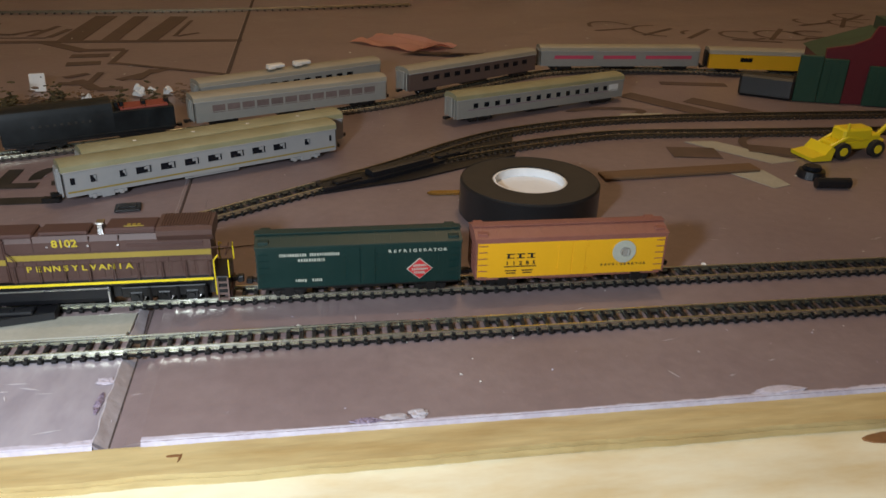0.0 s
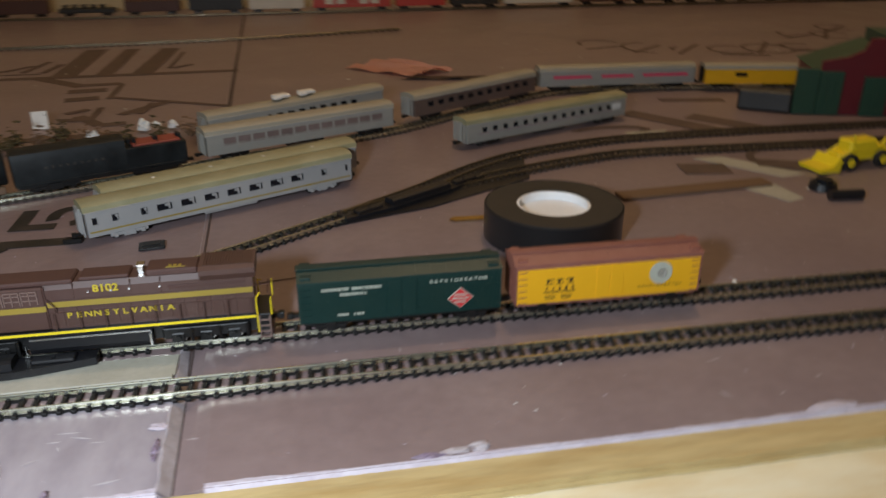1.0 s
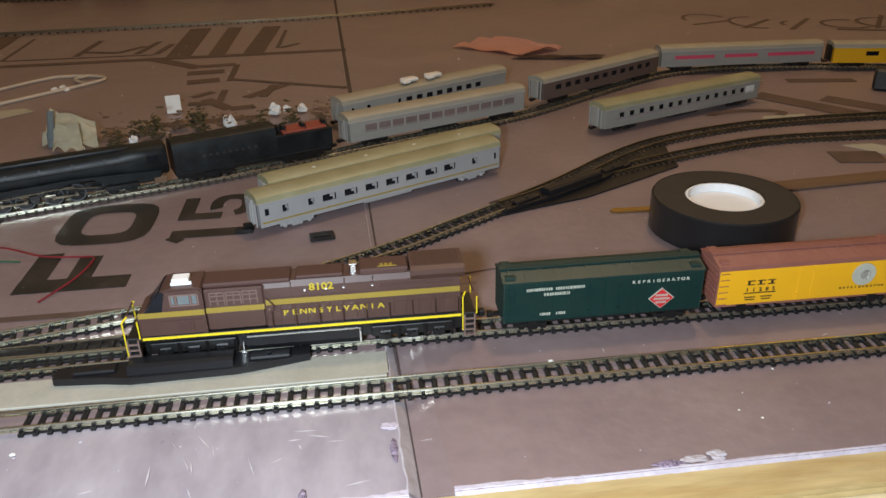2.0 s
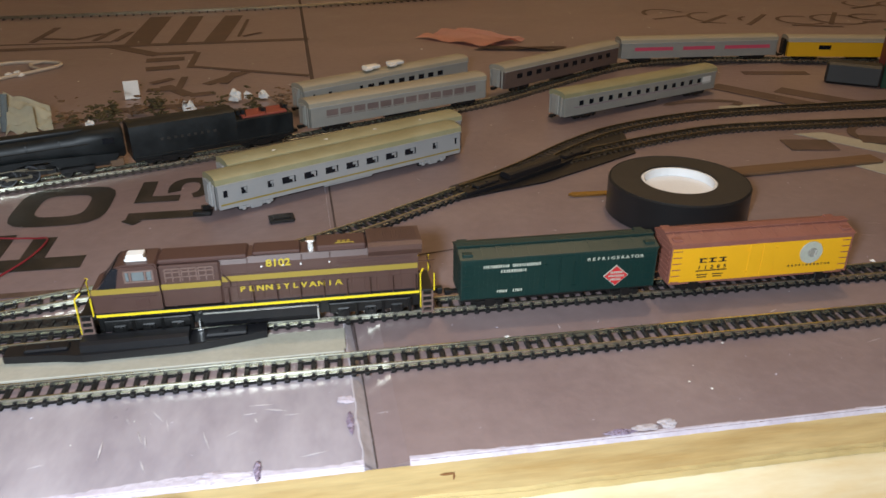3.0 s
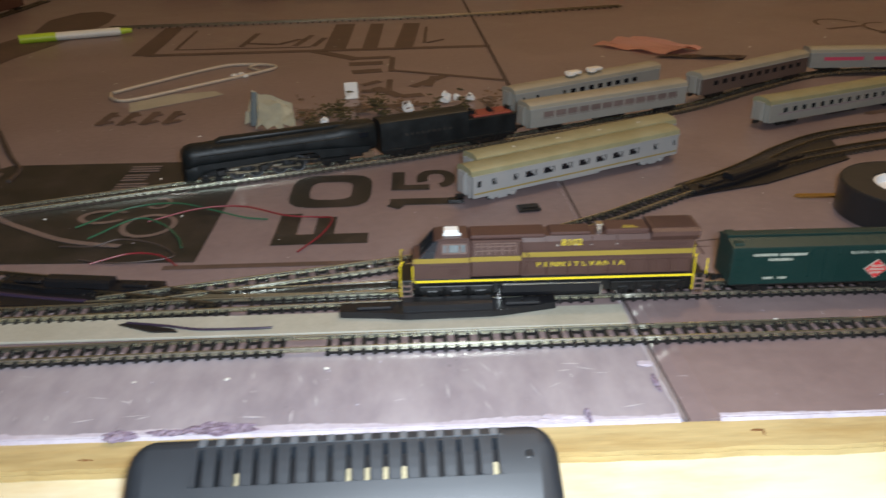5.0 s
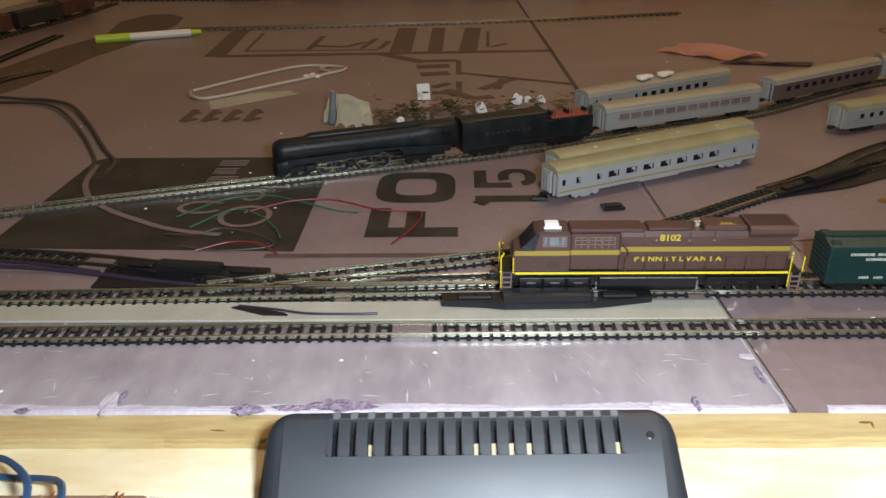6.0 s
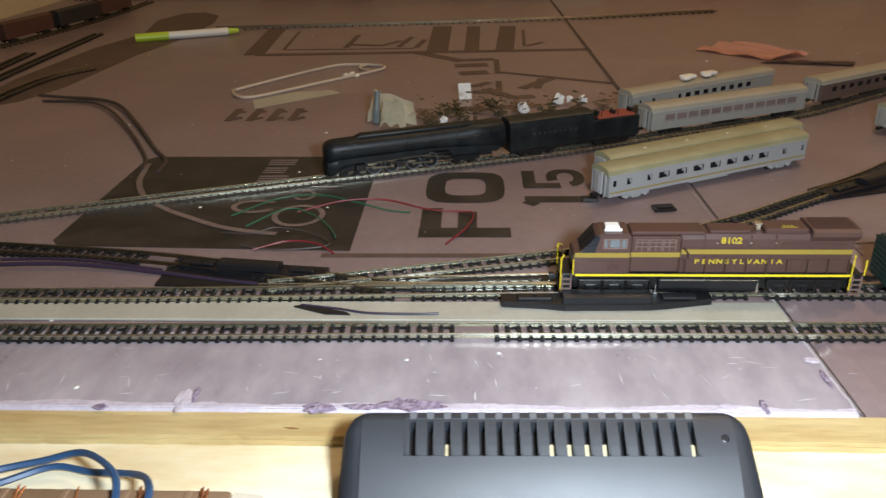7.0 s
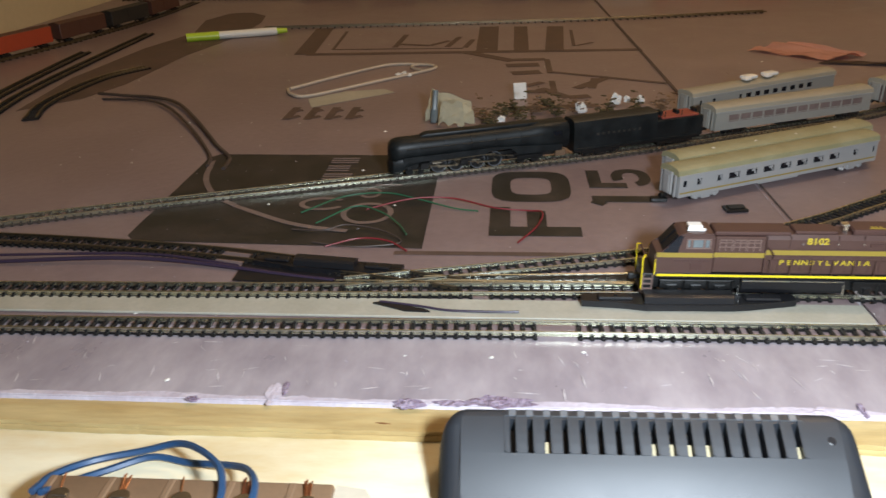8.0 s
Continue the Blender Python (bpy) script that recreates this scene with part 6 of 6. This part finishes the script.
for k, (x, y, z, s) in enumerate(((-0.1935, 0.640, 0.012, 0.0065), (-0.160, 0.668, 0.012, 0.006), (-0.138, 0.672, 0.010, 0.005), (-0.150, 0.668, 0.014, 0.004), (-0.262, 0.618, 0.004, 0.004), (-0.296, 0.604, 0.003, 0.003))):
    tagged(lump("white_chip", x, y + 0.006, z * 0.3, (s * 0.8, s * 0.6, s), CHIP, None, "", k + 20, 0.9), "small white plaster chip among scraps", "chip", "white chips")
bm = bmesh.new()
brick(bm, -0.006, 0.006, -0.0008, 0.0008, 0.0, 0.015, 0.0003, m=pose(-0.2445, 0.695, 0.0004, -22, 0, 12))
tagged(part("white_card", bm, CHIP), "small white card leaning upright", "card")

# ---- toy loader ----
loader = thing("toy_loader", pose(0.347, 0.4885, 0.0, 0, 0, 8), "yellow plastic toy wheel loader with black tyres", "toy vehicle")
bm = bmesh.new()
brick(bm, -0.018, 0.026, -0.006, 0.006, 0.0055, 0.0120, 0.001)
brick(bm, -0.010, 0.014, -0.0065, 0.0065, 0.0110, 0.0205, 0.0015)
brick(bm, -0.0075, -0.0060, -0.0058, -0.0045, 0.0180, 0.0245, 0.0003)
brick(bm, 0.010, 0.0225, -0.0055, 0.0055, 0.010, 0.0155, 0.001)
part("body", bm, TOY_YELLOW, loader)
bm = bmesh.new()
prism(bm, [(-0.036, 0.0010), (-0.020, 0.0006), (-0.0185, 0.0085), (-0.0215, 0.0105), (-0.0260, 0.0050), (-0.0365, 0.0035)], -0.0105, 0.0105, "y")
part("bucket", bm, TOY_YELLOW, loader)
for s in (-1, 1):
    bm = bmesh.new()
    rod(bm, (-0.022, s * 0.0055, 0.0075), (-0.006, s * 0.0062, 0.0150), 0.0013, 8)
    rod(bm, (-0.006, s * 0.0062, 0.0150), (0.006, s * 0.0062, 0.0125), 0.0013, 8)
    part("lift_arm", bm, TOY_YELLOW, loader)
    for xx in (-0.0105, 0.0180):
        bm = bmesh.new()
        rod(bm, (xx, s * 0.0060, 0.0060), (xx, s * 0.0098, 0.0060), 0.0060, 20)
        tyre = part("wheel", bm, RUBBER, loader)
        bm = bmesh.new()
        rod(bm, (xx, s * 0.0096, 0.0060), (xx, s * 0.0104, 0.0060), 0.0030, 14)
        part("rim", bm, TOY_YELLOW, tyre, "yellow wheel rim")
bm = bmesh.new()
rod(bm, (0.024, 0, 0.0130), (0.036, 0, 0.0240), 0.0016, 8)
rod(bm, (0.036, 0, 0.0240), (0.048, 0, 0.0200), 0.0014, 8)
brick(bm, 0.045, 0.052, -0.004, 0.004, 0.0120, 0.0200, 0.0008)
part("rear_arm", bm, TOY_YELLOW, loader)

lid = thing("bottle_lid", pose(0.297, 0.4485, 0.0, 0, 0, 20), "small dark glossy cap lying on the foam", "cap")
bm = bmesh.new()
rod(bm, (0, 0, 0.0004), (0, 0, 0.0050), 0.0090, 24, 0.0080)
part("rim", bm, BLACK, lid)
bm = bmesh.new()
rod(bm, (0, 0, 0.0055), (0, 0, 0.0075), 0.0060, 20, 0.005)
part("boss", bm, GLASS, lid)
bm = bmesh.new()
rod(bm, (0.288, 0.4290, 0.0035), (0.309, 0.4265, 0.0035), 0.0034, 12)
tagged(part("dark_peg", bm, BLACK), "short dark glossy peg lying on the foam", "peg")


# ---- kit building ----
def kit_building():
    root = thing("kit_building", pose(0.402, 0.630, 0.0, 0, 0, -20), "dark red and green plastic kit building with stepped gable", "model building")
    bm = bmesh.new()
    prism(bm, [(0.010, 0.0004), (0.115, 0.0004), (0.115, 0.036), (0.085, 0.047), (0.068, 0.052), (0.064, 0.066), (0.046, 0.066), (0.042, 0.056), (0.030, 0.050), (0.010, 0.046)], 0.0, 0.004, "y")
    part("gable_wall", bm, KIT_RED, root)
    bm = bmesh.new()
    brick(bm, 0.010, 0.115, 0.004, 0.075, 0.0004, 0.035, 0.0005)
    part("hall", bm, KIT_RED, root)
    bm = bmesh.new()
    prism(bm, [(0.008, 0.036), (0.118, 0.036), (0.063, 0.056)], 0.004, 0.080, "y")
    part("roof", bm, KIT_GREEN, root)
    for u, h in ((0.019, 0.038), (0.056, 0.034), (0.088, 0.034)):
        bm = bmesh.new()
        brick(bm, u - 0.010, u + 0.010, -0.003, 0.0005, 0.0004, h, 0.0005)
        door = part("door", bm, KIT_GREEN, root, "green plastic door panel")
        for k in range(3):
            bm = bmesh.new()
            brick(bm, u - 0.0095 + k * 0.0065, u - 0.0045 + k * 0.0065, -0.0035, -0.003, 0.003, h - 0.003)
            part("board", bm, KIT_GREEN, door)
    bm = bmesh.new()
    brick(bm, -0.010, 0.0085, -0.004, 0.0, 0.0004, 0.040, 0.0006)
    part("side_door", bm, KIT_GREEN, root, "green plastic door leaf swung open")
    bm = bmesh.new()
    brick(bm, 0.098, 0.118, -0.012, -0.004, 0.0004, 0.030, 0.0006)
    part("annex", bm, KIT_BRIGHT, root, "bright red annex wall")
    bm = bmesh.new()
    prism(bm, [(0.062, 0.0), (0.116, 0.0), (0.116, 0.05), (0.062, 0.05)], 0.053, 0.066, "z", m=pose(0, 0.02, 0))
    part("clerestory", bm, KIT_GREEN, root)


kit_building()
bm = bmesh.new()
brick(bm, 0.0, 0.045, -0.009, 0.009, 0.0004, 0.019, 0.002, m=pose(0.358, 0.662, 0, 0, 0, -35))
tagged(part("dark_wagon", bm, FAR_BLACK), "dark blue black wagon shell standing on the foam", "train car")

# blocks on the lounge coach roof
for k in range(2):
    bm = bmesh.new()
    u = 0.062 + k * 0.024
    brick(bm, u, u + 0.014, -0.004, 0.004, 0.0250, 0.0278, 0.0008, m=pose(-0.1092, 0.6338, 0.0, 0, 0, 29.5))
    brick(bm, u - 0.002, u + 0.005, -0.006, 0.0, 0.0248, 0.0268, 0.0006, m=pose(-0.1092, 0.6338, 0.0, 0, 0, 29.5))
    tagged(part("roof_block", bm, CHIP), "white plaster block lying on a coach roof", "block", "white chips")
bm = bmesh.new()
brick(bm, -0.0135, 0.0, -0.0045, 0.0045, 0.0004, 0.0022, 0.0004, m=pose(-0.112, 0.4315, 0, 0, 0, 8))
brick(bm, -0.0115, -0.002, -0.0028, 0.0028, 0.0022, 0.0030, 0.0002, m=pose(-0.112, 0.4315, 0, 0, 0, 8))
tagged(part("loose_truck", bm, CHASSIS), "loose black wheel truck beside a grey coach", "train part")
bm = bmesh.new()
brick(bm, -0.010, 0.0, -0.0022, 0.0022, 0.0004, 0.0030, 0.0004, m=pose(-0.157, 0.4445, 0, 0, 0, -4))
tagged(part("loose_coupler", bm, CHASSIS), "loose black coupler pocket beside a grey coach", "train part")

# ---- far freight cars ----
FAR = [(-0.62, 0.10, FAR_BROWN, 0.026), (-0.50, 0.085, FAR_BROWN, 0.026), (-0.40, 0.085, FAR_BLACK, 0.012), (-0.30, 0.085, FAR_BROWN, 0.022), (-0.20, 0.085, FAR_BLACK, 0.024),
       (-0.105, 0.09, FAR_WHITE, 0.027), (0.0, 0.13, FAR_RED, 0.026), (0.14, 0.085, FAR_RED, 0.024), (0.235, 0.085, FAR_BLACK, 0.022), (0.33, 0.125, FAR_WHITE, 0.026), (0.47, 0.09, FAR_BROWN, 0.024),
       (0.57, 0.085, FAR_BLACK, 0.022), (0.67, 0.085, FAR_BLACK, 0.024), (0.77, 0.085, FAR_BROWN, 0.022), (0.87, 0.085, FAR_BROWN, 0.024)]
WORDS = {FAR_BROWN: "brown", FAR_BLACK: "black", FAR_WHITE: "white", FAR_RED: "red", FAR_ORANGE: "orange"}


def freight_car(m, length, mat, height):
    root = thing("freight_car", m, WORDS[mat] + " freight car standing on the far track", "train car", "far freight cars")
    bm = bmesh.new()
    brick(bm, 0, length, -0.009, 0.009, 0.0055, height, 0.0005)
    part("body", bm, mat, root)
    bm = bmesh.new()
    if height > 0.02:
        prism(bm, [(-0.0093, height - 0.0005), (0.0093, height - 0.0005), (0.0, height + 0.002)], -0.0004, length + 0.0004, "x")
    else:
        for k in range(5):
            brick(bm, 0.006 + k * length / 6, 0.012 + k * length / 6, -0.006, 0.006, height, height + 0.006, 0.001)
    part("roof" if height > 0.02 else "load", bm, FAR_BROWN if mat is not FAR_BLACK else FAR_BLACK, root)
    bm = bmesh.new()
    brick(bm, length * 0.42, length * 0.58, -0.0094, -0.0088, 0.006, height - 0.002)
    part("door", bm, mat, root)
    if mat is FAR_RED and length > 0.1:
        bm = bmesh.new()
        for k in range(5):
            brick(bm, 0.02 + k * 0.019, 0.034 + k * 0.019, -0.0093, -0.0089, 0.011, 0.020, 0.0006)
        part("white_marks", bm, FAR_WHITE, root, "row of white painted marks")
    for xx in (0.014, length - 0.014):
        truck(xx, 0.013, 0.0026, root, CHASSIS)


for x, ln, mat, h in FAR:
    freight_car(pose(x, 1.3985 + 0.012 * math.sin((x + 0.4) * 3.2) * 0, RAIL_TOP), ln, mat, h)
for x, y, a, mat in ((-0.905, 0.775, 71, FAR_RED), (-0.872, 0.875, 75, FAR_ORANGE), (-0.845, 0.975, 78, FAR_BROWN), (-0.823, 1.075, 80, FAR_BLACK), (-0.808, 1.175, 85, FAR_BROWN)):
    freight_car(pose(x, y, RAIL_TOP, 0, 0, a), 0.09, mat, 0.025)
ink("dark_patch", lambda bm: flat(bm, [(-0.715, 0.660), (-0.674, 0.704), (-0.656, 0.76), (-0.646, 0.91), (-0.621, 1.03), (-0.620, 1.14), (-0.632, 1.205), (-0.665, 1.240), (-0.697, 1.233), (-0.715, 1.168), (-0.693, 1.06), (-0.718, 0.956), (-0.730, 0.792)]), INK_FADED, sheet_w, "long dark patch on the foam")
track([(-0.715, 0.58), (-0.733, 0.663), (-0.743, 0.732), (-0.749, 0.85), (-0.754, 1.055)], "short dull track piece lying on the foam", RAIL_DULL, TIE)
track([(-0.752, 0.62), (-0.766, 0.72), (-0.776, 0.83), (-0.783, 0.93)], "short dark track piece beside another", RAIL_DULL, TIE)
track([(-0.683, 0.629), (-0.696, 0.670), (-0.698, 0.722), (-0.690, 0.791), (-0.664, 0.838)], "short curved dark track piece lying on the foam", RAIL_DULL, TIE)
slab("backboard", (-0.995, -0.975, 0.45, 1.49, 0.0003, 0.30), WALL, "plain beige board standing at the side of the table", "board")
